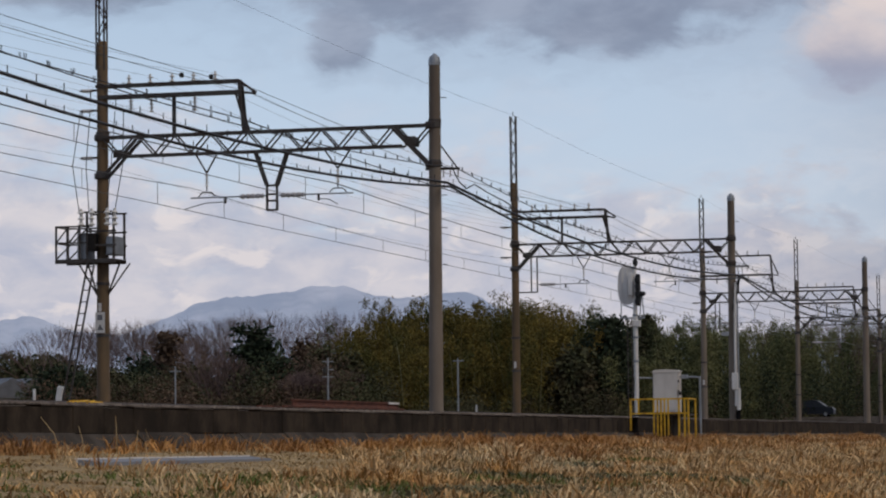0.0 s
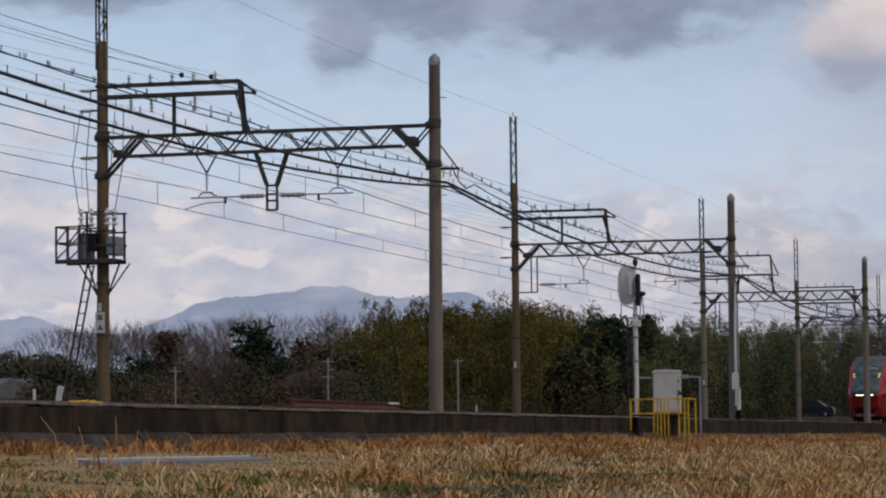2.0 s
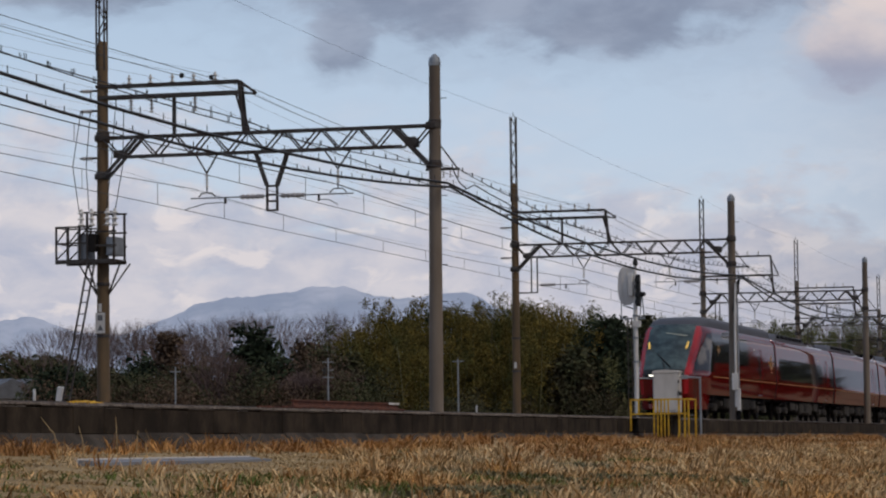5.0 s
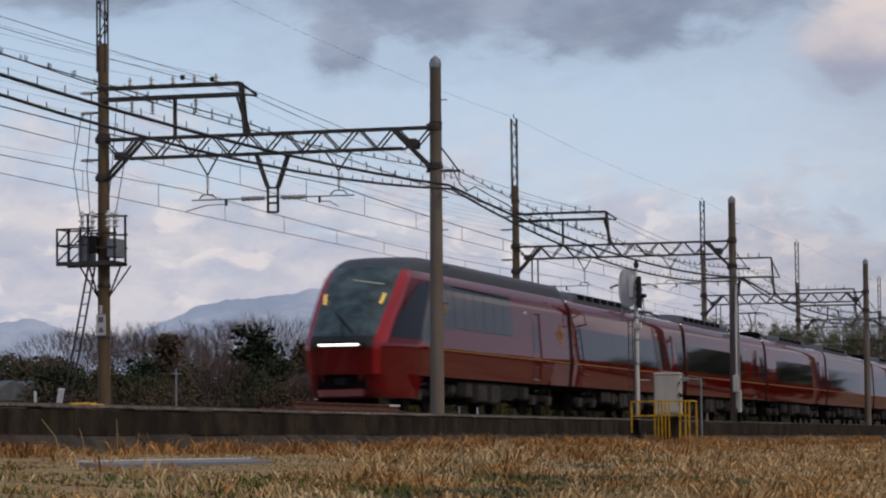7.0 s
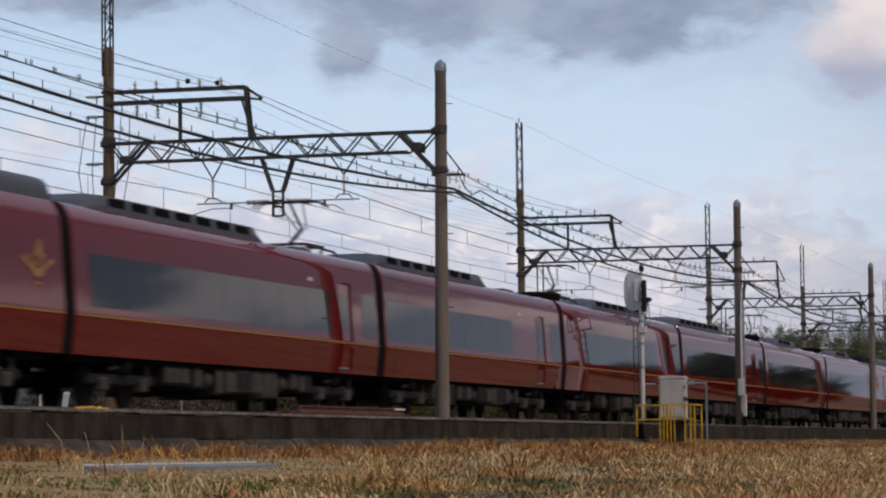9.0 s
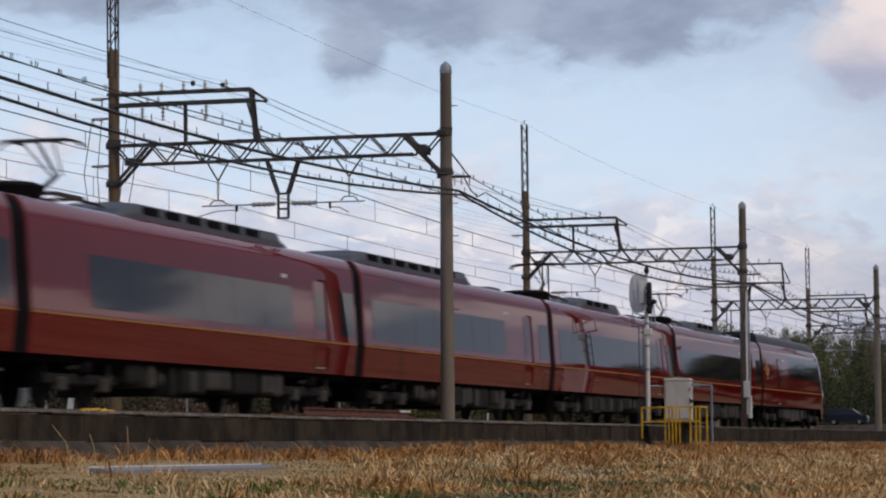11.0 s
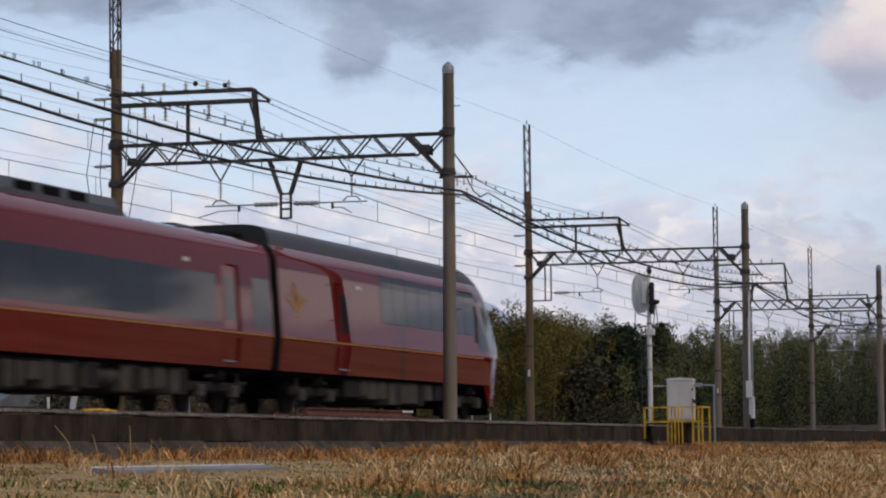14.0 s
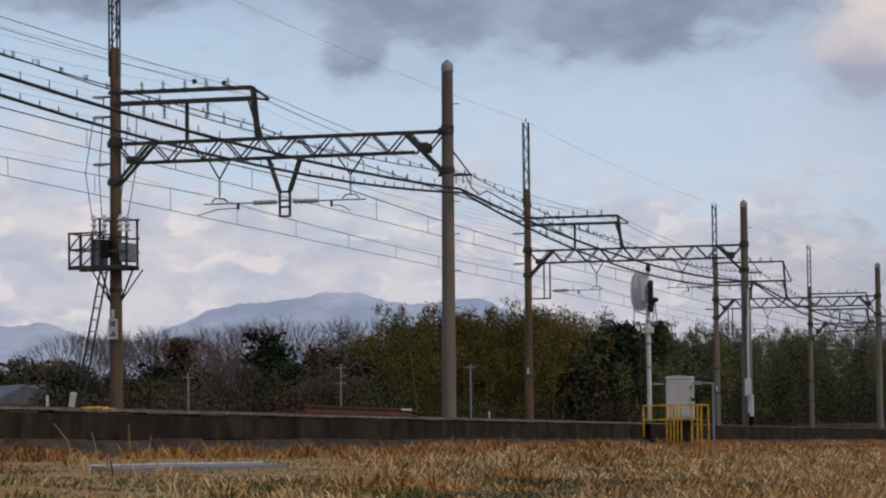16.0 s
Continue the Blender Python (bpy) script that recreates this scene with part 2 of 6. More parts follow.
HEADLIGHT = mat("lit_headlight_bar", (0.9, 0.9, 0.85), 0.3, glow=((1.0, 0.95, 0.8), 2.4))
MARKER = mat("lit_amber_marker", (0.8, 0.5, 0.1), 0.3, glow=((1.0, 0.62, 0.12), 0.7))
# faint glow for a reflection drawn on the windscreen, no lamp of its own
SCREEN_REFLECTION = mat("glowing_screen_reflection", (0.6, 0.6, 0.5), 0.4, vary=0.1, glow=((0.8, 0.8, 0.6), 0.12))
# growth
STRAW = mat("dry_straw_grass", (0.64, 0.48, 0.275), 0.9, vary=0.45, scale=0.45, grain=3, second=(0.50, 0.265, 0.085), island=0.5, spec=0.15)
PALE_STRAW = mat("pale_flattened_grass", (0.54, 0.405, 0.22), 0.85, vary=0.25, scale=0.8, grain=4, second=(0.33, 0.21, 0.09), island=0.4, spec=0.12)
RUSSET = mat("russet_dead_weeds", (0.52, 0.265, 0.09), 0.9, vary=0.3, scale=0.5, grain=3, second=(0.33, 0.17, 0.07), island=0.4, spec=0.12)
GREEN = mat("green_field_grass", (0.12, 0.19, 0.045), 0.8, vary=0.3, scale=0.8, grain=4, second=(0.14, 0.12, 0.04), island=0.35, spec=0.12)
SAGE = mat("grey_green_weeds", (0.19, 0.195, 0.115), 0.85, vary=0.3, scale=0.9, grain=4, second=(0.16, 0.13, 0.07), island=0.35, spec=0.12)
BARK = mat("grey_brown_bark", (0.10, 0.074, 0.062), 0.9, vary=0.3, scale=0.3, second=(0.085, 0.058, 0.05), spec=0.12)
TWIGS = mat("purplish_bare_twigs", (0.15, 0.11, 0.105), 0.9, vary=0.3, scale=0.2, second=(0.13, 0.088, 0.075), island=0.2, spec=0.12)
CONIFER = mat("dark_conifer_needles", (0.042, 0.056, 0.031), 0.9, vary=0.4, scale=0.35, grain=1.2, second=(0.018, 0.026, 0.016), island=0.45, spec=0.12)
EVERGREEN = mat("dull_broadleaf_green", (0.064, 0.074, 0.036), 0.9, vary=0.5, scale=0.3, grain=1.2, second=(0.075, 0.06, 0.036), island=0.4, spec=0.12)
BROWN_LEAF = mat("withered_brown_leaves", (0.135, 0.092, 0.062), 0.9, vary=0.45, scale=0.3, grain=1.2, second=(0.09, 0.062, 0.045), island=0.4, spec=0.12)
BAMBOO = mat("yellowing_bamboo_leaves", (0.175, 0.125, 0.03), 0.9, vary=0.6, scale=0.4, grain=0.9, second=(0.048, 0.056, 0.018), island=0.4, patch=0.5, spec=0.12, stretch=(1, 1, 0.45))
BAMBOO_GREEN = mat("green_bamboo_leaves", (0.155, 0.152, 0.066), 0.9, vary=0.6, scale=0.42, grain=0.9, second=(0.062, 0.076, 0.037), island=0.4, spec=0.12, stretch=(1, 1, 0.45))
CULM = mat("bamboo_culm", (0.16, 0.15, 0.065), 0.5, vary=0.3, scale=0.5)
# the bluish emission stands in for aerial haze over the far ridge
MOUNTAIN = mat("haze_glow_mountain", (0.16, 0.17, 0.20), 1.0, vary=0.15, scale=0.006, grain=0.03, second=(0.34, 0.33, 0.34), patch=0.42, spec=0, glow=((0.50, 0.61, 0.86), 0.32))
HOUSE_WALL = mat("pale_house_render", (0.5, 0.48, 0.45), 0.8, vary=0.2, scale=0.8)
ROOF_TILE = mat("grey_roof_tiles", (0.13, 0.135, 0.15), 0.6, vary=0.3, scale=1.5)
STRAW_MAT = mat("matted_pale_straw", (0.38, 0.28, 0.15), 0.95, vary=0.55, scale=0.9, grain=14, bump=0.02, second=(0.24, 0.165, 0.08), spec=0.1)
EMBLEM_GOLD = mat("bright_gold_foil", (0.50, 0.26, 0.07), 0.4, 0.2, vary=0.1, scale=3)

# ---- tools for building ----
class Shape:
    """Vertices and faces gathered piece by piece into one mesh."""
    def __init__(self):
        self.v, self.f = [], []

    def add(self, v, f):
        n = len(self.v)
        self.v += [tuple(p) for p in v]
        self.f += [tuple(i + n for i in q) for q in f]
        return self

    def box(self, x0, x1, y0, y1, z0, z1, c=0.0):
        """A block, its upright and level edges cut by c."""
        if not c:
            v = [(x, y, z) for z in (z0, z1) for y in (y0, y1) for x in (x0, x1)]
            return self.add(v, [(0, 2, 3, 1), (4, 5, 7, 6), (0, 1, 5, 4), (2, 6, 7, 3), (0, 4, 6, 2), (1, 3, 7, 5)])
        bm = bmesh.new()
        bmesh.ops.create_cube(bm, size=1, matrix=Matrix.Translation(((x0 + x1) / 2, (y0 + y1) / 2, (z0 + z1) / 2)) @ Matrix.Diagonal((x1 - x0, y1 - y0, z1 - z0, 1)))
        bmesh.ops.bevel(bm, geom=bm.edges[:], offset=c, segments=1, affect="EDGES")
        bm.verts.index_update()
        self.add([p.co for p in bm.verts], [[p.index for p in q.verts] for q in bm.faces])
        bm.free()
        return self

    def bar(self, a, b, w, h=None):
        """A straight member of box section from a to b, w across and h high."""
        a, b = Vector(a), Vector(b)
        h = h or w
        d = (b - a).normalized()
        s = d.cross(Vector((0, 0, 1)))
        s = (s if s.length > 1e-3 else Vector((1, 0, 0))).normalized() * (w / 2)
        u = s.cross(d).normalized() * (h / 2)
        v = [p + i * s + j * u for p in (a, b) for i, j in ((-1, -1), (1, -1), (1, 1), (-1, 1))]
        return self.add(v, [(0, 1, 2, 3), (7, 6, 5, 4), (0, 4, 5, 1), (1, 5, 6, 2), (2, 6, 7, 3), (3, 7, 4, 0)])

    def tube(self, pts, r, n=6, r1=None, caps=True):
        """A round member along points, from radius r to r1."""
        pts = [Vector(p) for p in pts]
        r1 = r if r1 is None else r1
        steep = any(abs((b - a).normalized().z) > 0.97 for a, b in zip(pts, pts[1:]))
        ref = Vector((0.95, 0.31, 0)) if steep else Vector((0, 0, 1))
        v, f = [], []
        for i, p in enumerate(pts):
            d = (pts[min(i + 1, len(pts) - 1)] - pts[max(i - 1, 0)]).normalized()
            s = d.cross(ref)
            s = (s if s.length > 1e-3 else Vector((0, 1, 0))).normalized()
            u = s.cross(d)
            q = r + (r1 - r) * i / max(1, len(pts) - 1)
            v += [p + q * (math.cos(k * math.tau / n) * s + math.sin(k * math.tau / n) * u) for k in range(n)]
        for i in range(len(pts) - 1):
            f += [(i * n + k, i * n + (k + 1) % n, (i + 1) * n + (k + 1) % n, (i + 1) * n + k) for k in range(n)]
        if caps:
            f += [tuple(range(n))[::-1], tuple(range((len(pts) - 1) * n, len(pts) * n))]
        return self.add(v, f)

    def turned(self, x, y, rings, n=12, axis="z"):
        """A lathe shape: rings of (radius, height) about an axis through (x, y)."""
        v, f = [], []
        for r, h in rings:
            for k in range(n):
                c, s = r * math.cos(k * math.tau / n), r * math.sin(k * math.tau / n)
                v.append((x + c, y + s, h) if axis == "z" else (x + c, h, y + s))
        for i in range(len(rings) - 1):
            f += [(i * n + k, i * n + (k + 1) % n, (i + 1) * n + (k + 1) % n, (i + 1) * n + k) for k in range(n)]
        f += [tuple(range(n))[::-1], tuple(range((len(rings) - 1) * n, len(rings) * n))]
        return self.add(v, f)

    def mesh(self, name, material, smooth=False):
        me = bpy.data.meshes.new(name)
        me.from_pydata(self.v, [], self.f)
        me.materials.append(material)
        if smooth:
            bm = bmesh.new()
            bm.from_mesh(me)
            bmesh.ops.remove_doubles(bm, verts=bm.verts[:], dist=0.0004)
            bm.to_mesh(me)
            bm.free()
            me.shade_smooth()
            me.set_sharp_from_angle(angle=radians(32))
        me.update()
        return me


def part(name, shape, material, parent=None, label="", smooth=False, at=None):
    """Links a shape as ONE mesh object under a thing or a part."""
    ob = new(name, shape.mesh(name, material, smooth))
    ob.parent = parent
    if at is not None:
        ob.matrix_basis = at
    return tagged(ob, label)


def thing(name, label, category, group="", at=None, kind=""):
    ob = tagged(new(name), label, category, group, kind)
    ob.empty_display_size = 0.1
    if at is not None:
        ob.matrix_basis = at
    return ob


def cloud_mesh(name, v, f, material):
    """A mesh from arrays: vertices (n, 3) and faces (m, 3 or 4)."""
    me = bpy.data.meshes.new(name)
    k = f.shape[1]
    me.vertices.add(len(v))
    me.vertices.foreach_set("co", np.asarray(v, np.float32).ravel())
    me.loops.add(f.size)
    me.loops.foreach_set("vertex_index", np.asarray(f, np.int32).ravel())
    me.polygons.add(len(f))
    me.polygons.foreach_set("loop_start", np.arange(0, f.size, k, dtype=np.int32))
    me.update(calc_edges=True)
    me.materials.append(material)
    return me


def leaves(rng, centres, size, droop=0.0, long=1.0):
    """A loose four-cornered leaf or clump of leaves at each centre, turned at random."""
    n = len(centres)
    a = rng.normal(size=(n, 3))
    a[:, 2] = a[:, 2] * 0.7 - droop
    a /= np.linalg.norm(a, axis=1)[:, None]
    b = np.cross(a, rng.normal(size=(n, 3)))
    b /= np.linalg.norm(b, axis=1)[:, None]
    s = (size * rng.uniform(0.6, 1.4, n))[:, None]
    a, b = a * s * long, b * s
    v = np.stack([centres - a, centres + b * 0.5, centres + a, centres - b * 0.5], 1).reshape(-1, 3)
    return v, np.arange(4 * n).reshape(n, 4)

# ---- ground, retaining wall, track bed ----
WALL_Y = 18.55


def ground_z(y):
    ys = (-4500, -60, -6, 0, 6, 10, 14, 18.3, 31, 34, 4500)
    zs = (-2.6, -2.5, -2.35, -2.1, -1.62, -1.36, -1.14, -0.93, -1.0, -1.2, -1.2)
    return np.interp(y, ys, zs)


def make_ground():
    ys = [-4500, -800, -200, -60, -20, -6, -3] + [i * 0.5 for i in range(0, 37)] + [18.3, 19, 31, 34, 60, 120, 300, 900, 2000, 4500]
    xs = [-4500, -900, -200, -60, 0] + [10 + i * 1.5 for i in range(80)] + [140, 170, 220, 300, 500, 900, 2000, 4500]
    s = Shape()
    for y in ys:
        for x in xs:
            bump = 0.05 * noise.noise((x * 0.35, y * 0.5, 3.0)) if 8 < x < 140 and -4 < y < 18.2 else 0
            s.v.append((x, y, float(ground_z(y)) + bump))
    n = len(xs)
    s.f = [(j * n + i, j * n + i + 1, (j + 1) * n + i + 1, (j + 1) * n + i) for j in range(len(ys) - 1) for i in range(n - 1)]
    tagged(part("ground", s, SOIL, smooth=True), "brown winter field of dry grass and bare soil", "ground", kind="structure")


def make_wall():
    wall = part("wall_retaining", Shape().box(4, 330, WALL_Y + 0.06, WALL_Y + 0.25, -1.1, -0.19), WALL_CONC)
    tagged(wall, "dark stained concrete retaining wall along the railway", "wall", kind="structure")
    pitch = 1.42
    rnd = random.Random(5)
    panel = Shape().box(0.009, pitch - 0.009, WALL_Y, WALL_Y + 0.08, -0.63, -0.19, 0.012).mesh("panel", WALL_CONC)
    cap = Shape().box(0.006, pitch - 0.006, WALL_Y - 0.012, WALL_Y + 0.27, -0.185, -0.15, 0.012).mesh("cap", WALL_CAP)
    foot = Shape()
    foot.add([(0.02, WALL_Y - 0.03, -0.62), (2.82, WALL_Y - 0.03, -0.62), (2.82, WALL_Y - 0.38, -0.98), (0.02, WALL_Y - 0.38, -0.98),
              (0.02, WALL_Y + 0.05, -0.62), (2.82, WALL_Y + 0.05, -0.62), (2.82, WALL_Y + 0.05, -1.05), (0.02, WALL_Y + 0.05, -1.05)],
             [(0, 3, 2, 1), (0, 1, 5, 4), (1, 2, 6, 5), (2, 3, 7, 6), (3, 0, 4, 7)])
    foot = foot.mesh("apron", APRON)
    for i in range(140):
        x = 30 + i * pitch
        for name, me in (("panel", panel), ("cap_stone", cap)):
            ob = new(name, me)
            ob.parent = wall
            ob.matrix_basis = pose(x, rnd.uniform(-0.006, 0.006), rnd.uniform(-0.015, 0.012) + (0.03 if x > 95 else 0), 0, rnd.uniform(-0.35, 0.35), 0)
        if i % 2 == 0:
            ob = new("apron_slab", foot)
            ob.parent = wall
            ob.matrix_basis = pose(x, 0, rnd.uniform(-0.015, 0.015))


def make_track():
    bed = Shape()
    prof = [(WALL_Y + 0.2, -1.0), (WALL_Y + 0.2, -0.24), (19.6, -0.26), (20.2, -0.16), (23.0, -0.16), (23.5, -0.2), (24.0, -0.16), (26.9, -0.16), (27.6, -0.26), (29.6, -0.3), (32.0, -1.3)]
    xs = [4 + i * 4.0 for i in range(160)]
    for x in xs:
        bed.v += [(x, y, z + 0.02 * noise.noise((x, y * 3, 1.0))) for y, z in prof]
    n = len(prof)
    bed.f = [(i * n + j, (i + 1) * n + j, (i + 1) * n + j + 1, i * n + j + 1) for i in range(len(xs) - 1) for j in range(n - 1)]
    tagged(part("track_bed", bed, BALLAST), "brown stone ballast bed under two railway tracks", "track bed", kind="structure")
    rng = np.random.default_rng(11)
    m = 15000
    c = np.stack([38 + 92 * rng.random(m) ** 1.4, WALL_Y + 0.0 + 1.2 * rng.random(m) ** 1.6, np.full(m, -0.155)], 1)
    r = rng.uniform(0.02, 0.055, m)[:, None]
    off = np.array([[1, 0, 0], [-0.5, 0.8, 0], [-0.5, -0.8, 0], [0, 0, 1.1]])
    turn = rng.uniform(0, 6.28, m)
    rot = np.stack([np.cos(turn), -np.sin(turn), np.sin(turn), np.cos(turn)], 1).reshape(m, 2, 2)
    vv = np.repeat(off[None], m, 0)
    vv[:, :, :2] = np.einsum("nij,nkj->nki", rot, vv[:, :, :2])
    vv = (c[:, None] + vv * r[:, None]).reshape(-1, 3)
    base = np.arange(m)[:, None] * 4
    f = np.concatenate([base + [0, 1, 3], base + [1, 2, 3], base + [2, 0, 3]])
    tagged(new("ballast_stones", cloud_mesh("ballast_stones", vv, f, BALLAST)), "loose brown ballast stones on the bank's edge", "gravel", kind="stuff")
    for yc, name in ((TRACK_NEAR, "near"), (TRACK_FAR, "far")):
        t = thing("railway_track", "worn steel rails on concrete sleepers in ballast", "railway track", "railway tracks")
        sl = Shape()
        for i in range(500):
            x = 8 + i * 0.62
            sl.box(x, x + 0.22, yc - 1.2, yc + 1.2, -0.2, -0.13)
        tagged(part("sleepers", sl, APRON, t), kind="stuff")
        for side in (-0.7525, 0.7525):
            y = yc + side
            rail = Shape()
            sec = [(-0.065, -0.14), (0.065, -0.14), (0.065, -0.13), (0.012, -0.115), (0.012, -0.04), (0.034, -0.03), (0.034, 0), (-0.034, 0), (-0.034, -0.03), (-0.012, -0.04), (-0.012, -0.115), (-0.065, -0.13)]
            k = len(sec)
            rail.v = [(x, y + a, b) for x in (4, 640) for a, b in sec]
            rail.f = [(i, (i + 1) % k, k + (i + 1) % k, k + i) for i in range(k)] + [tuple(range(k))[::-1], tuple(range(k, 2 * k))]
            part("rail", rail, RAIL, t)


make_ground()
make_wall()
make_track()

# narrow concrete path across the field, half grown over
path = Shape()
xs = [37.2 + i * 0.6 for i in range(12)]
for x in xs:
    yc = 14.45 - (x - 37) * 0.03
    path.v += [(x, yc - 0.16, float(ground_z(yc - 0.16)) - 0.1), (x, yc - 0.16, float(ground_z(yc - 0.16)) + 0.08), (x, yc + 0.16, float(ground_z(yc + 0.16)) + 0.10), (x, yc + 0.16, float(ground_z(yc + 0.16)) - 0.1)]
path.f = [(i * 4 + j, (i + 1) * 4 + j, (i + 1) * 4 + j + 1, i * 4 + j + 1) for i in range(len(xs) - 1) for j in range(3)] + [(0, 1, 2, 3)]
tagged(part("footpath", path, PATHWAY), "narrow pale concrete path half covered by dry grass", "path", kind="structure")

# pale strip added for the bright line lit along the path's far edge
kerb = Shape()
for x0, x1 in zip(xs[:-1], xs[1:]):
    yc = 14.61 - (x0 - 37) * 0.03
    kerb.box(x0, x1 - 0.01, yc, yc + 0.05, float(ground_z(yc)) - 0.1, float(ground_z(yc)) + 0.118, 0.006)
tagged(part("path_lit_edge", kerb, CABINET), "pale strip drawn as the footpath's lit far edge", "kerb", kind="structure")

# ---- overhead line ----
POLE_NEAR, POLE_FAR = 18.93, 27.58
GANTRIES = [72.0, 117.4, 161.3, 197.4, 244.3, 289.0, 333.5]


def stack(x, y, z0, z1, r=0.05, n=8, sheds=4):
    """A porcelain insulator: sheds along an upright axis."""
    rings = [(r * 0.35, z0)]
    for i in range(sheds):
        a = z0 + (z1 - z0) * (i + 0.25) / sheds
        rings += [(r * 0.4, a - 0.3 * (z1 - z0) / sheds * 0.5), (r, a), (r * 0.4, a + (z1 - z0) / sheds * 0.3)]
    rings += [(r * 0.35, z1)]
    return Shape().turned(x, y, rings, n)


def lattice(t, y, z0, z1, w=0.21):
    h = w / 2
    for i in (-h, h):
        for j in (-h, h):
            part("mast_leg", Shape().bar((i, y + j, z0), (i, y + j, z1), 0.036), STEEL_DARK, t)
    n = max(4, round((z1 - z0) / 0.42))
    web = Shape()
    for k in range(n):
        a, b = z0 + (z1 - z0) * k / n, z0 + (z1 - z0) * (k + 1) / n
        s = 1 if k % 2 else -1
        for i in (-h, h):
            web.bar((i, y - s * h, a), (i, y + s * h, b), 0.03, 0.02)
        web.bar((s * h, y - h, a), (-s * h, y - h, b), 0.02)
    web.bar((0, y, z1), (0, y, z1 + 0.18), 0.03)
    tagged(part("mast_lacing", web, STEEL_DARK, t), kind="stuff")


def gantry(x, kind, lean=(0, 0)):
    t = thing("catenary_gantry", "concrete-poled railway gantry with a dark steel lattice beam", "catenary gantry", "catenary gantries along the line", pose(x, 0, 0))
    near = [(0.175, -0.3), (0.168, 2), (0.155, 5), (0.14, 8.45), (0.145, 8.46), (0.13, 8.56), (0.03, 8.68)]
    pole = part("near_pole", Shape().turned(0, 0, near, 16), CONCRETE_POLE, t, "grey-brown round concrete pole", True, at=pose(0, POLE_NEAR, 0, lean[0], 0, 0))
    part("pole_cap", Shape().turned(0, 0, [(0.15, 8.40), (0.15, 8.5), (0.13, 8.60), (0.02, 8.70)], 14), STEEL_GREY, pole, "pale metal cap")
    far = [(0.165, -0.3), (0.16, 2), (0.148, 5), (0.135, 9.3), (0.12, 9.38)]
    fpole = part("far_pole", Shape().turned(0, 0, far, 16), RUST_POLE if kind < 3 else CONCRETE_POLE, t, "rust-brown stained concrete pole", True, at=pose(0, POLE_FAR, 0, lean[1], 0, 0))
    for z in (1.9, 3.2, 6.0, 7.0):
        part("pole_band", Shape().turned(0, 0, [(0.172, z), (0.175, z + 0.01), (0.175, z + 0.07), (0.172, z + 0.08)], 14), STEEL_DARK, fpole)
        if z > 5:
            part("pole_band", Shape().turned(0, 0, [(0.158, z), (0.162, z + 0.01), (0.162, z + 0.06), (0.158, z + 0.07)], 14), STEEL_DARK, pole)
    for z in (2.6, 3.5, 4.4, 5.2, 7.6):
        part("step_bolt", Shape().bar((0, -0.14, z), (0, -0.30, z), 0.02), STEEL_DARK, pole)
    lattice(t, POLE_FAR, 8.65, 12.05)
    # beam: twin lattice girders
    y0, y1, zt, zb = POLE_NEAR, POLE_FAR, 6.93, 6.44
    panels = 9
    step = (y1 - y0) / panels
    for s in (-0.17, 0.17):
        part("top_chord", Shape().bar((s, y0 - 0.1, zt), (s, y1 + 0.1, zt), 0.05, 0.058), STEEL_DARK, t)
        part("bottom_chord", Shape().bar((s, y0 + 0.75, zb), (s, y1 - 0.65, zb), 0.048, 0.055), STEEL_DARK, t)
        for k in range(panels):
            a = y0 + step * k
            part("brace", Shape().bar((s, a + 0.04, zt), (s, a + step / 2, zb), 0.03, 0.038), STEEL_DARK, t)
            part("brace", Shape().bar((s, a + step / 2, zb), (s, a + step - 0.04, zt), 0.03, 0.038), STEEL_DARK, t)
        part("knee_brace", Shape().bar((s, y1 - 0.1, 5.94), (s, y1 - 1.05, zt), 0.06, 0.075), STEEL_DARK, t)
        part("knee_brace", Shape().bar((s, y0 + 0.12, 5.97), (s, y0 + 1.05, zt), 0.06, 0.075), STEEL_DARK, t)
        part("gusset_plate", Shape().box(s - 0.006, s + 0.006, y0 + 0.40, y0 + 0.68, 6.42, 6.66), STEEL_DARK, t)
        part("gusset_plate", Shape().box(s - 0.006, s + 0.006, y1 - 0.62, y1 - 0.36, 6.40, 6.60), STEEL_DARK, t)
    for yy in (y0, y1):
        part("clamp_ring", Shape().turned(0, yy, [(0.165, 6.84), (0.2, 6.86), (0.2, 7.0), (0.165, 7.02)], 12), STEEL_DARK, t)
        part("clamp_ring", Shape().turned(0, yy, [(0.165, 5.88), (0.2, 5.9), (0.2, 6.02), (0.165, 6.04)], 12), STEEL_DARK, t)
    # feeder arm frame over the beam on the far side
    za, zl = (8.23, 7.95) if kind < 3 else (8.89, 7.86)
    for s in (-0.12, 0.12):
        part("feeder_arm", Shape().bar((s, y1 + 0.12, za), (s, 23.9, za), 0.06, 0.075), STEEL_DARK, t)
        part("feeder_arm", Shape().bar((s, y1 + 0.05, zl), (s, 23.9, zl), 0.06, 0.09), STEEL_DARK, t)
        part("arm_strut", Shape().bar((s, 23.9, za), (s, 23.78, 6.95), 0.05, 0.07), STEEL_DARK, t)
        part("arm_strut", Shape().bar((s, 23.99, zl), (s, 23.70, 6.95), 0.04, 0.05), STEEL_DARK, t)
    part("arm_post", Shape().bar((0, 25.65, zl), (0, 25.65, 6.9), 0.08, 0.08), STEEL_DARK, t)
    part("arm_end", Shape().bar((0, 23.95, za + 0.02), (0, 23.48, zl - 0.03), 0.08, 0.06), STEEL_DARK, t)
    part("arm_end", Shape().bar((0, 23.95, zl), (0, 23.5, zl - 0.05), 0.06, 0.05), STEEL_DARK, t)
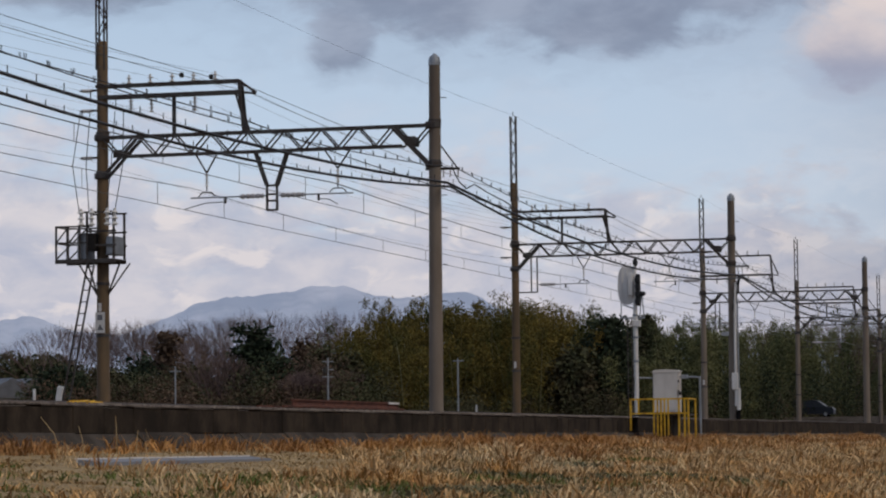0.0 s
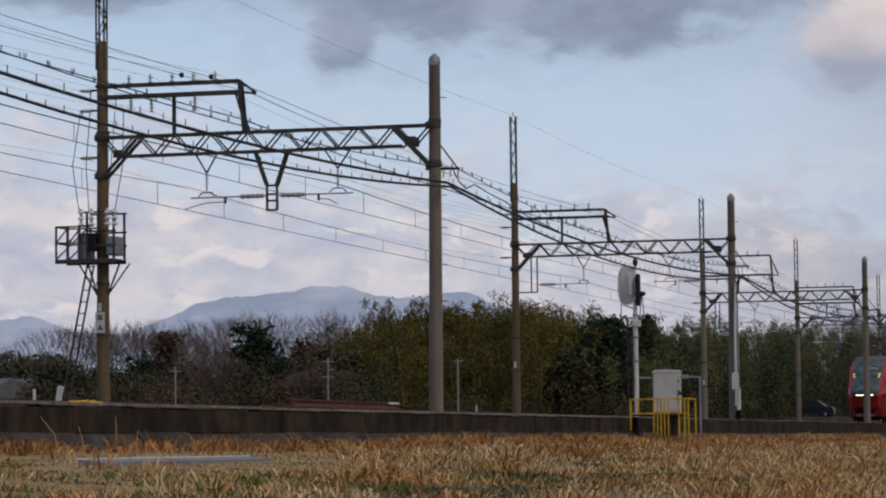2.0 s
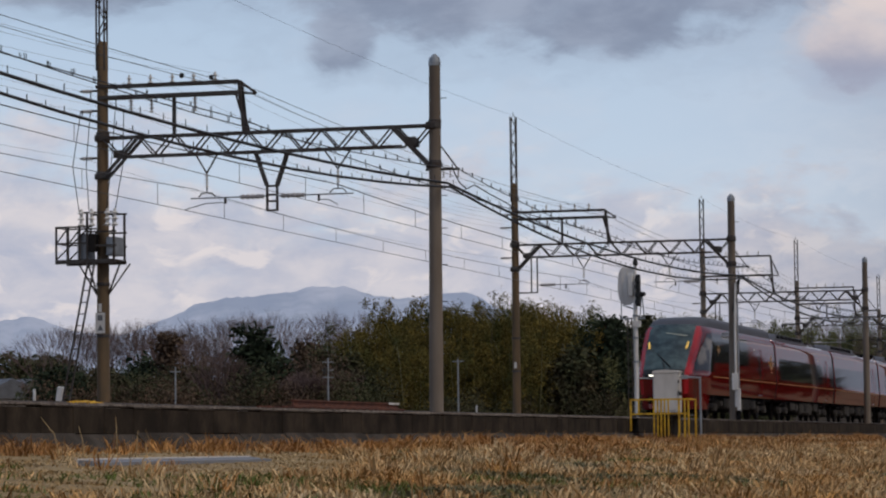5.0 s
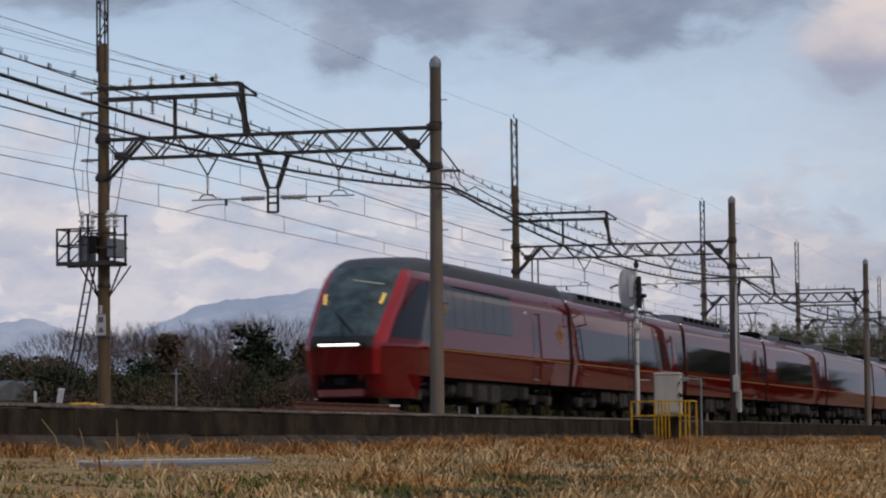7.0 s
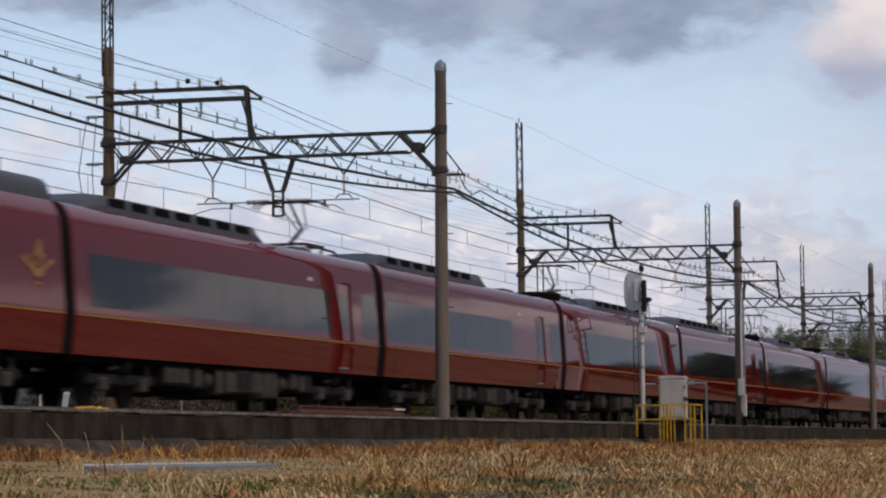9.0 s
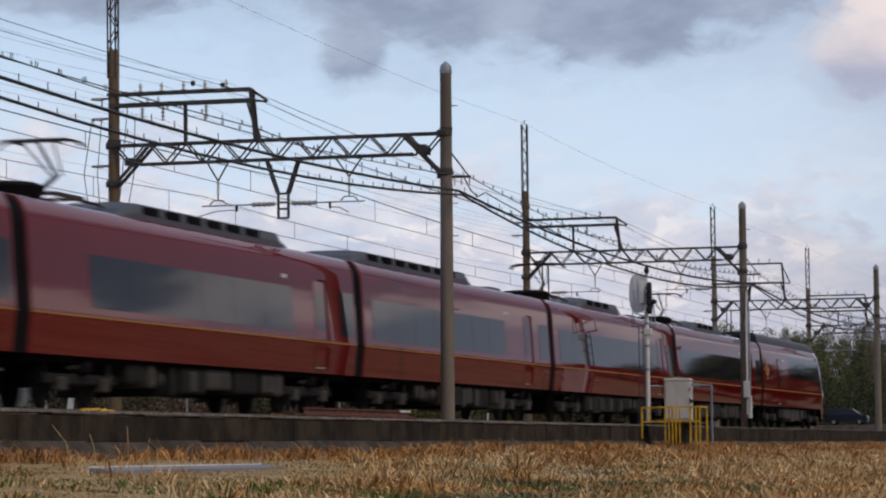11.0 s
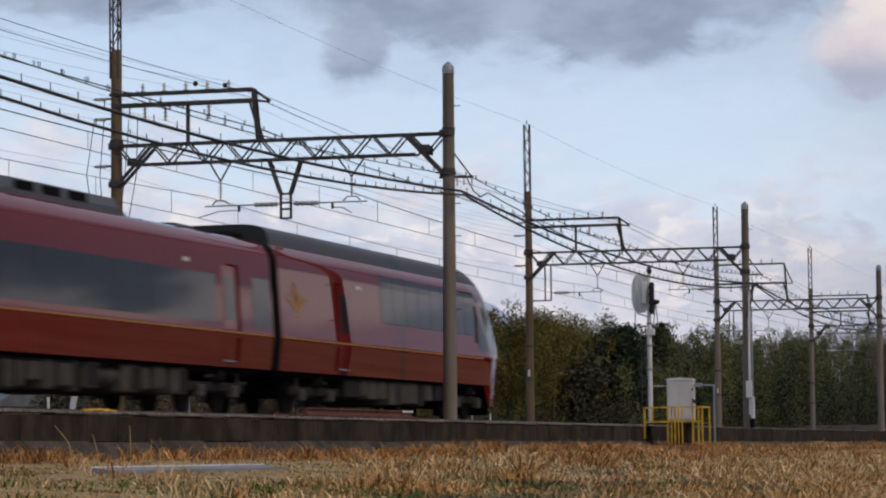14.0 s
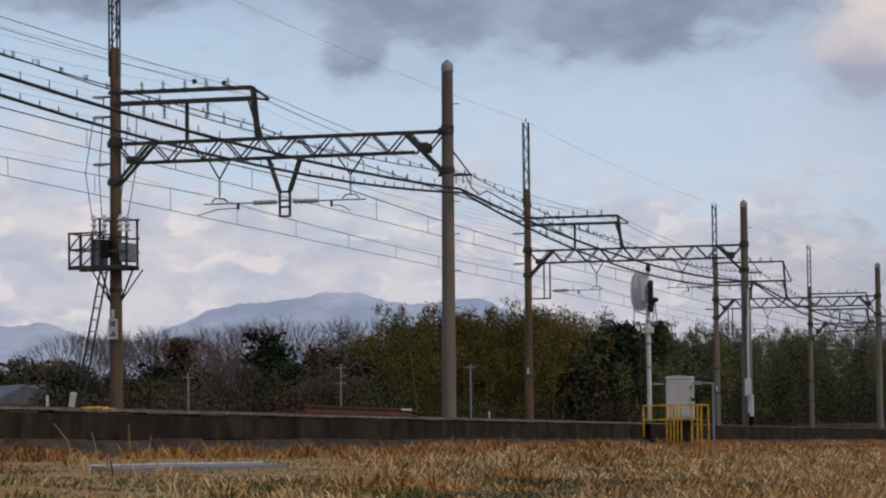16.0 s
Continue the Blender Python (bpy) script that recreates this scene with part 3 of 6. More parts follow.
    for yy in (26.85, 26.28, 25.7, 25.13, 24.56):
        part("pin_insulator", stack(0, yy, za + 0.04, za + 0.27, 0.075, sheds=2), PORCELAIN, t, "white porcelain pin insulator")
    for yy in (26.8, 26.25, 25.1):
        part("hanging_insulator", stack(0, yy, zl - 0.42, zl - 0.05, 0.07, sheds=4), PORCELAIN, t)
    # arms on the back of the far pole
    for z in (8.14, 7.63, 6.43):
        part("back_arm", Shape().bar((0, y1, z), (0, y1 + 0.55, z + 0.01), 0.05, 0.05), STEEL_DARK, t)
        part("arm_insulator", Shape().turned(0, z, [(0.02, y1 + 0.25)] + [(r, y1 + 0.28 + 0.035 * i) for i, r in enumerate((0.055, 0.03) * 4)] + [(0.02, y1 + 0.6)], 8, "y"), INSULATOR, t)
    # suspension of the two contact lines
    for yy, wing in ((24.8, 0.28), (21.38, 0.34)):
        part("hanger", Shape().bar((0, yy - wing, 6.42), (0, yy, 5.95), 0.035).bar((0, yy + wing, 6.42), (0, yy, 5.95), 0.035), STEEL_DARK, t)
        part("hanging_insulator", stack(0, yy, 5.60, 5.95, 0.06, sheds=4), PORCELAIN, t)
        part("hanger_yoke", Shape().bar((0, yy - 0.22, 5.36), (0, yy - 0.12, 5.46), 0.025).bar((0, yy - 0.12, 5.46), (0, yy + 0.12, 5.46), 0.025).bar((0, yy + 0.12, 5.46), (0, yy + 0.22, 5.36), 0.025).bar((0, yy, 5.46), (0, yy, 5.62), 0.025), STEEL_DARK, t)
    if kind == 1:
        for s in (-0.1, 0.1):
            part("drop_leg", Shape().bar((s, 23.52, 6.46), (s, 23.22, 5.58), 0.05).bar((s, 22.66, 6.46), (s, 22.96, 5.58), 0.05), STEEL_DARK, t)
        fr = Shape()
        for yy in (23.22, 22.96):
            fr.bar((0, yy, 5.58), (0, yy, 4.96), 0.055)
        for z in (5.58, 5.36, 5.2, 4.97):
            fr.bar((0, 23.22, z), (0, 22.96, z), 0.05)
        part("drop_frame", fr, STEEL_DARK, t)
        ends = ((23.2, 25.22), (22.98, 20.98))
    else:
        fr = Shape()
        for yy in (26.92, 26.68):
            fr.bar((0, yy, 6.46), (0, yy, 5.02), 0.05)
        fr.bar((0, 27.5, 5.03), (0, 26.68, 5.03), 0.05)
        part("drop_frame", fr, STEEL_DARK, t)
        ends = ((26.68, 24.6), (20.1, 22.0))
    for a, b in ends:
        d = 1 if b > a else -1
        z = 5.33
        part("steady_bar", Shape().tube([(0, a, z), (0, b, z)], 0.02, 6), STEEL_GREY, t)
        part("bar_insulator", Shape().turned(0, z, [(0.02, min(a + 0.12 * d, a + 0.72 * d))] + [(0.045 if i % 2 else 0.065, min(a + 0.12 * d, a + 0.72 * d) + 0.6 * i / 9) for i in range(10)] + [(0.02, max(a + 0.12 * d, a + 0.72 * d))], 8, "y"), INSULATOR, t)
        m = a + 0.55 * (b - a)
        part("register_post", Shape().bar((0, m, z), (0, m, z - 0.16), 0.05), STEEL_DARK, t)
        tip = TRACK_FAR + 0.1 if abs(b - TRACK_FAR) < 1.5 else TRACK_NEAR - 0.25
        part("register_arm", Shape().tube([(0, m, z - 0.12), (0.05, (m + tip) / 2, z - 0.13), (0.05, tip, 5.06)], 0.014, 5), STEEL_GREY, t)
    # cable bracket on the near pole
    part("cable_bracket", Shape().bar((0, y0 + 0.2, 5.85), (0, y0 - 0.66, 5.84), 0.05, 0.06).bar((0, y0 - 0.1, 6.53), (0, y0 - 0.6, 5.86), 0.035), STEEL_DARK, t)
    for yy in (0.25, 0.42, 0.62):
        part("cable_hook", stack(0, y0 - yy, 5.64, 5.82, 0.035, 6, 3), INSULATOR, t)
    return t


for i, gx in enumerate(GANTRIES):
    g = gantry(gx, (1, 2, 3, 4, 4, 4, 4)[i], (0.35 if i == 0 else 0.15, 0.12))
    if i == 0:
        first = g
    # pale tag and warning sign on poles
    if i == 1:
        part("pole_plate", Shape().box(-0.2, -0.185, POLE_NEAR + 0.12, POLE_NEAR + 0.40, 3.15, 3.3), STEEL_GREY, g, "small grey plate")
    if i in (1, 2):
        part("pole_tag", Shape().box(-0.19, -0.165, POLE_FAR - 0.045, POLE_FAR + 0.045, 2.05, 2.3), WHITE, g)

# plates on the first far pole
plate = part("warning_plate", Shape().box(-0.2, -0.185, POLE_FAR - 0.12, POLE_FAR + 0.13, 2.00, 2.52), WHITE, first, "white warning plate with grey pictograms")
part("pictogram", Shape().box(-0.206, -0.2, POLE_FAR - 0.06, POLE_FAR + 0.07, 2.32, 2.46).box(-0.207, -0.206, POLE_FAR - 0.03, POLE_FAR + 0.04, 2.355, 2.425), SIGN_GREY, plate)
tri = Shape()
for w, z, d in ((0.085, 2.07, -0.203),):
    tri.add([(d, POLE_FAR - w, z), (d, POLE_FAR + w, z), (d, POLE_FAR, z + 0.15), (d + 0.004, POLE_FAR - w, z), (d + 0.004, POLE_FAR + w, z), (d + 0.004, POLE_FAR, z + 0.15)], [(0, 1, 2), (3, 5, 4), (0, 3, 4, 1), (1, 4, 5, 2), (2, 5, 3, 0)])
part("pictogram", tri, SIGN_GREY, plate)
part("pole_tag", Shape().box(-0.19, -0.18, POLE_FAR - 0.03, POLE_FAR + 0.05, 2.54, 2.75), WHITE, first)


def switch_stage():
    """Work platform with switchgear on the first far pole."""
    t = thing("switch_platform", "steel work platform with grey switchgear boxes on a pole", "pole platform", at=pose(72, 0, 0))
    y0, y1, x0, x1, z = 27.15, 28.70, -0.38, 0.38, 3.86
    part("deck", Shape().box(x0, x1, y0, y1, z - 0.05, z, 0.01), STEEL_DARK, t)
    for x in (x0, x1):
        part("edge_beam", Shape().bar((x, y0 - 0.05, z - 0.06), (x, y1, z - 0.06), 0.06, 0.1), STEEL_DARK, t)
        for y in (28.68, 28.36, 28.05):
            part("rail_post", Shape().bar((x, y, z), (x, y, 4.68), 0.045), STEEL_DARK, t)
        for zz in (4.68, 4.27):
            part("hand_rail", Shape().bar((x, 28.70, zz), (x, 27.7, zz), 0.04), STEEL_DARK, t)
        part("rail_brace", Shape().bar((x, 28.68, z), (x, 27.8, 4.66), 0.03).bar((x, 28.68, 4.27), (x, 28.36, 4.66), 0.03), STEEL_DARK, t)
        for y in (27.14, 27.85):
            part("frame_post", Shape().bar((x, y, z), (x, y, 5.05), 0.05), STEEL_DARK, t)
        for zz in (5.03, 4.55, 4.2):
            part("frame_rail", Shape().bar((x, 27.08, zz), (x, 28.05 if zz > 5 else 27.85, zz), 0.045), STEEL_DARK, t)
        part("stay", Shape().bar((x * 0.9, 26.98, z - 0.1), (0, 27.45, 2.95), 0.035), STEEL_DARK, t)
        part("stay", Shape().bar((x * 0.9, 28.1, z - 0.1), (0, 27.72, 2.95), 0.035), STEEL_DARK, t)
    for x in (0,):
        part("end_rail", Shape().bar((x0, 28.68, 4.68), (x1, 28.68, 4.68), 0.04).bar((x0, 28.68, 4.27), (x1, 28.68, 4.27), 0.04), STEEL_DARK, t)
    for y in (28.0, 27.72, 27.3, 27.1):
        part("bushing", stack(-0.4, y, 4.68, 5.12, 0.10, 10, 3), PORCELAIN, t, "white porcelain bushing")
    part("switch_box", Shape().box(-0.3, 0.2, 27.85, 28.15, z, 4.52, 0.02), STEEL_GREY, t, "grey switchgear box")
    part("switch_box", Shape().box(-0.42, -0.2, 27.62, 27.82, 4.05, 4.5, 0.02), UNDER, t)
    part("switch_box", Shape().box(-0.3, 0.3, 27.12, 27.38, 3.95, 4.42, 0.02), STEEL_GREY, t, "grey switchgear box")
    # ladder down to the bank
    a0, a1, b0, b1 = (-0.45, 27.62, 3.8), (-0.45, 28.38, 0.0), (-0.45, 27.80, 3.8), (-0.45, 28.56, 0.0)
    part("ladder_rail", Shape().bar(a0, a1, 0.04), STEEL_DARK, t)
    part("ladder_rail", Shape().bar(b0, b1, 0.04), STEEL_DARK, t)
    for k in range(13):
        u = (k + 0.5) / 13
        p, q = Vector(a0).lerp(a1, u), Vector(b0).lerp(b1, u)
        part("rung", Shape().bar(p, q, 0.025), STEEL_DARK, t)
    for y, dy in ((28.06, 0.1), (27.8, 0.05), (27.35, -0.06), (27.12, -0.1)):
        part("down_lead", Shape().tube([(-0.36, y, 5.0), (-0.3, y + dy * 2, 6.2), (0, y + (0.1 if dy > 0 else -0.12), 7.6)], 0.011, 4), CABLE, t)


switch_stage()


def sagging(x0, x1, y0, y1, z0, z1, sag, n=14):
    pts = []
    for k in range(n + 1):
        u = k / n
        pts.append((x0 + (x1 - x0) * u, y0 + (y1 - y0) * u, z0 + (z1 - z0) * u - 4 * sag * u * (1 - u)))
    return pts


SPANS = [27.0] + GANTRIES


def run_wire(name, label, y, z, sag, r, material, extra=None, cat="overhead wire"):
    """One wire from gantry to gantry; extra builds what hangs on each span."""
    t = thing(name, label, cat, cat + "s over the tracks")
    for a, b in zip(SPANS, SPANS[1:]):
        pts = sagging(a, b, y, y, z, z, sag)
        part("wire_span", Shape().tube(pts, r, 5, caps=False), material, t, smooth=True)
        if extra:
            extra(t, a, b)
    return t


def droppers(y, zc, zm, sag):
    def build(t, a, b):
        n = 9
        for k in range(n):
            u = (k + 0.5) / n
            x = a + (b - a) * u
            part("dropper", Shape().tube([(x, y, zc), (x, y, zm - 4 * sag * u * (1 - u))], 0.007, 4), WIRE, t)
    return build


def rings(y, z, sag, gap=1.5, size=0.11, up=True):
    def build(t, a, b):
        if b > 210:
            return
        x = a + gap / 2
        s = Shape()
        while x < b:
            u = (x - a) / (b - a)
            zz = z - 4 * sag * u * (1 - u)
            if up:
                s.tube([(x - 0.03, y, zz), (x - 0.05, y, zz + size), (x + 0.05, y, zz + size), (x + 0.03, y, zz)], 0.008, 4)
            else:
                s.tube([(x, y, zz), (x, y, zz + size)], 0.009, 4)
            x += gap
        tagged(part("hanger_wirework", s, CABLE, t), kind="stuff")
    return build


for yc, dy in ((TRACK_NEAR, -0.2), (TRACK_FAR, -0.1)):
    run_wire("contact_wire", "thin dull contact wire with droppers above the track", yc + dy, 5.0, 0.0, 0.009, WIRE, droppers(yc + dy, 5.0, 5.58, 0.24), "contact wire")
    run_wire("messenger_wire", "thin dark carrier wire above the contact wire", yc + dy, 5.58, 0.24, 0.013 if yc == TRACK_NEAR else 0.009, WIRE)
run_wire("cable_bundle", "thick black cable bundle hung along the near poles", POLE_NEAR - 0.34, 5.50, 0.52, 0.034, CABLE, rings(POLE_NEAR - 0.34, 5.5, 0.52, 1.2, 0.16, False), "cable")
run_wire("cable_bundle", "thick black cable bundle hung along the near poles", POLE_NEAR - 0.42, 5.40, 0.78, 0.03, CABLE, rings(POLE_NEAR - 0.42, 5.4, 0.78, 0.8, 0.12, False), "cable")
run_wire("ringed_cable", "thin dark cable in a row of small hanger rings", 23.9, 7.28, 0.20, 0.016, CABLE, rings(23.9, 7.28, 0.2), "cable")
run_wire("ringed_cable", "thin dark cable in a row of small hanger rings", POLE_NEAR - 0.6, 5.84, 0.62, 0.012, CABLE, rings(POLE_NEAR - 0.6, 5.84, 0.62, 1.0, 0.1), "cable")
for y, z, sag in ((23.5, 8.0, 0.30), (23.75, 7.97, 0.42), (24.56, 8.45, 0.62), (25.13, 8.45, 0.62), (26.28, 8.45, 0.6), (26.85, 7.55, 0.36), (26.25, 7.55, 0.36), (25.1, 7.55, 0.4), (28.1, 8.14, 0.35), (28.1, 7.63, 0.35), (28.1, 6.43, 0.3)):
    run_wire("feeder_wire", "thin dark feeder wire strung over the gantries", y, z, sag, 0.008 if y < 24 else 0.0035, WIRE, None, "feeder wire")
run_wire("ground_wire", "thin overhead ground wire between the mast tops", POLE_FAR, 12.1, 0.25, 0.004, WIRE, None, "feeder wire")

# two small weights on the outer feeder wires beside the first gantry
for x, y, z in ((67.2, 23.75, 7.78), (68.6, 23.5, 7.89)):
    tagged(part("wire_weight", Shape().turned(x, y, [(0.02, z - 0.02), (0.055, z), (0.06, z + 0.08), (0.02, z + 0.1)], 8), BLACK), "small black fitting clamped on a feeder wire", "wire fitting", "wire fittings")


def slack_loop():
    """The cables jump from the bracket down to the next span at the first near pole."""
    t = thing("slack_cable", "thin slack cable looping from the pole bracket", "cable")
    y = POLE_NEAR - 0.5
    pts = [(72.0, y, 5.8), (72.6, y, 5.55), (73.3, y, 5.45), (74.1, y, 5.62), (75.5, y, 5.52), (77.5, y, 5.42), (80, y, 5.22), (84, y, 5.05)]
    part("loop", Shape().tube(pts, 0.016, 5), CABLE, t)


slack_loop()

# ---- things beside the line ----
def signal_stand():
    """Yellow-railed steel stand outside the wall."""
    t = thing("railed_stand", "yellow-painted steel railing round a trackside stand", "railing", at=pose(94.5, 0, 0))
    for y, z0 in ((18.52, -0.55), (17.55, -0.95), (16.98, -0.95), (16.80, -0.9), (16.68, -0.95)):
        part("post", Shape().bar((0, y, z0), (0, y, 0.44), 0.055), YELLOW, t)
    for y in (17.78, 17.66, 17.44, 17.32):
        part("baluster", Shape().bar((0, y, -0.72), (0, y, 0.43), 0.045), YELLOW, t)
    for z in (0.43, -0.02):
        part("rail", Shape().bar((0, 18.54, z), (0, 16.66, z), 0.05), YELLOW, t)
    for y in (16.68, 18.52):
        part("side_rail", Shape().bar((0, y, 0.43), (1.3, y, 0.43), 0.045), YELLOW, t)
        part("back_post", Shape().bar((1.3, y, -0.95 if y < 17 else -0.1), (1.3, y, 0.43), 0.05), YELLOW, t)
    part("deck", Shape().box(0.03, 1.3, 16.7, 18.53, -0.1, -0.05, 0.01), STEEL_DARK, t)
    part("step_block", Shape().box(0.1, 1.2, 17.2, 17.7, -1.0, -0.1, 0.02), APRON, t, "concrete footing block")


def relay_box():
    t = thing("relay_cabinet", "off-white metal relay cabinet with rounded top beside the track", "cabinet", at=pose(100.8, 0, 0.054) @ Matrix.Diagonal((1.064, 1.064, 1.064, 1)))
    s = Shape()
    prof = [(17.02, 0.02), (17.02, 1.30), (17.06, 1.335), (17.43, 1.37), (17.80, 1.345), (17.84, 1.31), (17.84, 0.02)]
    s.v = [(x, y, z) for x in (0, 0.5) for y, z in prof]
    n = len(prof)
    s.f = [(i, (i + 1) % n, n + (i + 1) % n, n + i) for i in range(n)] + [tuple(range(n))[::-1], tuple(range(n, 2 * n))]
    body = part("body", s, CABINET, t)
    part("door", Shape().box(-0.018, 0.0, 17.07, 17.80, 0.08, 1.27, 0.006), CABINET, t)
    part("lid_edge", Shape().box(-0.03, 0.53, 16.99, 17.87, 1.27, 1.30, 0.008), CABINET, t)
    for z in (0.35, 0.62, 0.95):
        part("hinge", Shape().bar((-0.03, 17.02, z), (-0.03, 17.02, z + 0.08), 0.035), UNDER_PALE, t)
    for y in (17.07, 17.79):
        part("leg", Shape().box(0.05, 0.45, y - 0.03, y + 0.03, -0.05, 0.04), STEEL_DARK, t)
    part("plinth", Shape().box(0.02, 0.48, 17.05, 17.81, -0.34, -0.04, 0.02), APRON, t, "grey concrete plinth")
    part("lock_box", Shape().box(-0.02, 0.1, 16.94, 17.02, 0.55, 0.66, 0.01), UNDER_PALE, t)
    pipe = thing("conduit", "thin grey steel conduit between cabinet and signal mast", "conduit", at=pose(100.8, 0, 0.054) @ Matrix.Diagonal((1.064, 1.064, 1.064, 1)))
    part("pipe", Shape().tube([(0.2, 17.02, 1.13), (0.2, 16.37, 1.10)], 0.03, 8), STEEL_GREY, pipe)
    part("pipe", Shape().tube([(0.2, 16.37, 1.13), (0.2, 16.37, -1.0)], 0.035, 8), STEEL_GREY, pipe)
    part("pipe", Shape().tube([(0.2, 17.84, 1.1), (-0.3, 18.3, 1.1)], 0.025, 8), STEEL_GREY, pipe)
    part("junction_box", Shape().box(0.14, 0.26, 16.75, 16.97, 1.06, 1.19, 0.01), STEEL_GREY, pipe)


def signal():
    t = thing("railway_signal", "white signal mast with an oval backboard and ladder", "railway signal", at=pose(99.3, 19.25, 0.042) @ Matrix.Diagonal((1.05, 1.05, 1.05, 1)))
    part("mast", Shape().turned(0, 0, [(0.075, -0.32), (0.075, 3.2), (0.07, 3.25), (0.055, 4.7)], 12), WHITE, t, "white tubular mast", True)
    for z in (1.6, 2.35, 3.05):
        part("mast_band", Shape().turned(0, 0, [(0.08, z), (0.092, z + 0.01), (0.092, z + 0.06), (0.08, z + 0.07)], 12), STEEL_GREY, t)
    part("mast_box", Shape().box(-0.1, 0.1, -0.16, 0.1, 2.72, 2.92, 0.01), WHITE, t)
    board = Shape()
    n = 28
    ring = [(math.cos(a), math.sin(a)) for a in (math.tau * i / n for i in range(n))]
    oval = [(0.30 * math.copysign(abs(c) ** 0.75, c), 0.62 * math.copysign(abs(q) ** 0.75, q)) for c, q in ring]
    board.v = [(x, 0.26 + c, 4.04 + q) for x in (0.0, 0.035) for c, q in oval]
    board.f = [(i, (i + 1) % n, n + (i + 1) % n, n + i) for i in range(n)] + [tuple(range(n))[::-1], tuple(range(n, 2 * n))]
    b = part("backboard", board, WHITE, t, "white oval signal backboard")
    for y in (0.1, 0.26, 0.42):
        part("stiffener", Shape().bar((-0.015, y, 3.5), (-0.015, y, 4.58), 0.022), WHITE, b)
    part("lamp_housing", Shape().box(-0.16, 0.02, 0.04, 0.20, 3.7, 4.4, 0.02), WHITE, t)
    part("signal_head", Shape().box(-0.12, 0.12, -0.16, -0.04, 3.38, 4.38, 0.02), BLACK, t, "black signal head")
    for k in range(4):
        part("hood", Shape().box(-0.22, -0.1, -0.17, -0.03, 3.45 + k * 0.23, 3.58 + k * 0.23, 0.01), BLACK, t)
    part("finial", Shape().turned(0, -0.02, [(0.03, 4.62), (0.08, 4.70), (0.085, 4.78), (0.05, 4.86), (0.015, 4.95)], 10), BLACK, t)
    part("bracket", Shape().bar((0, 0.5, 3.0), (0, -0.3, 3.0), 0.05).bar((0, 0.45, 3.0), (0, 0.45, 3.5), 0.03).bar((0, 0.05, 3.3), (0, 0.4, 3.42), 0.04), STEEL_GREY, t)
    part("lamp_arm", Shape().bar((0, -0.28, 3.02), (0, -0.22, 3.72), 0.03).bar((0, -0.14, 3.02), (0, -0.20, 3.72), 0.03), STEEL_GREY, t)
    part("small_lamp", Shape().turned(0, 3.76, [(0.03, -0.34), (0.07, -0.30), (0.09, -0.16), (0.04, -0.12)], 10, "y"), BLACK, t, "small black lamp")
    for y in (0.10, 0.24):
        part("ladder_rail", Shape().bar((-0.12, y, -0.1), (-0.12, y, 3.0), 0.025), STEEL_DARK, t)
    for k in range(11):
        part("rung", Shape().bar((-0.12, 0.10, 0.1 + k * 0.27), (-0.12, 0.24, 0.1 + k * 0.27), 0.022), STEEL_DARK, t)


signal_stand()
relay_box()
signal()


def cable_duct():
    """Pale riser pipes strapped to the second near pole."""
    t = thing("cable_riser", "pale grey cable riser pipes strapped to a concrete pole", "cable riser", at=pose(117.15, 0, 0))
    part("pipe", Shape().tube([(0, 18.80, 0.4), (0, 18.79, 4.0), (0, 18.75, 5.2)], 0.045, 8), WHITE, t)
    part("pipe", Shape().tube([(0, 18.68, 0.3), (0, 18.68, 4.6)], 0.03, 8), STEEL_GREY, t)
    part("lower_cover", Shape().box(-0.06, 0.06, 18.62, 18.76, 0.25, 1.1, 0.02), WHITE, t)
    part("riser_box", Shape().box(-0.09, 0.09, 18.70, 18.94, 1.05, 1.7, 0.02), WHITE, t)
    part("base", Shape().box(-0.08, 0.08, 18.64, 18.80, -0.25, 0.26, 0.02), GANGWAY, t)
    for k in range(4):
        part("cable_tail", Shape().tube([(0, 18.75 + 0.04 * k, 4.4 - 0.1 * k), (0.0, 18.62 + 0.05 * k, 5.1), (0, 18.55, 5.45)], 0.02, 5), CABLE, t)


cable_duct()


def rail_pile():
    """Spare rusty rails lying along the edge of the bank."""
    g = "rusty spare rails"
    for i, (x0, x1, y, z) in enumerate(((60.5, 69.9, 19.20, -0.23), (60.9, 69.4, 19.36, -0.23), (61.4, 69.7, 19.28, -0.09), (59.8, 66.5, 19.52, -0.23))):
        t = thing("spare_rail", "rusty spare steel rail lying on ballast", "rail", g, pose(0, y, z + 0.05, 0, 0, 0))
        sec = [(-0.065, 0), (0.065, 0), (0.065, 0.012), (0.01, 0.03), (0.01, 0.10), (0.035, 0.11), (0.035, 0.145), (-0.035, 0.145), (-0.035, 0.11), (-0.01, 0.10), (-0.01, 0.03), (-0.065, 0.012)]
        k = len(sec)
        s = Shape()
        s.v = [(x, a, b) for x in (x0, x1) for a, b in sec]
        s.f = [(j, (j + 1) % k, k + (j + 1) % k, k + j) for j in range(k)] + [tuple(range(k))[::-1], tuple(range(k, 2 * k))]
        part("rail", s, RUST, t)
        if i == 2:
            part("white_end", Shape().box(x1 - 0.9, x1 + 0.01, -0.04, 0.04, 0.10, 0.149), WHITE, t, "white painted rail end")


rail_pile()

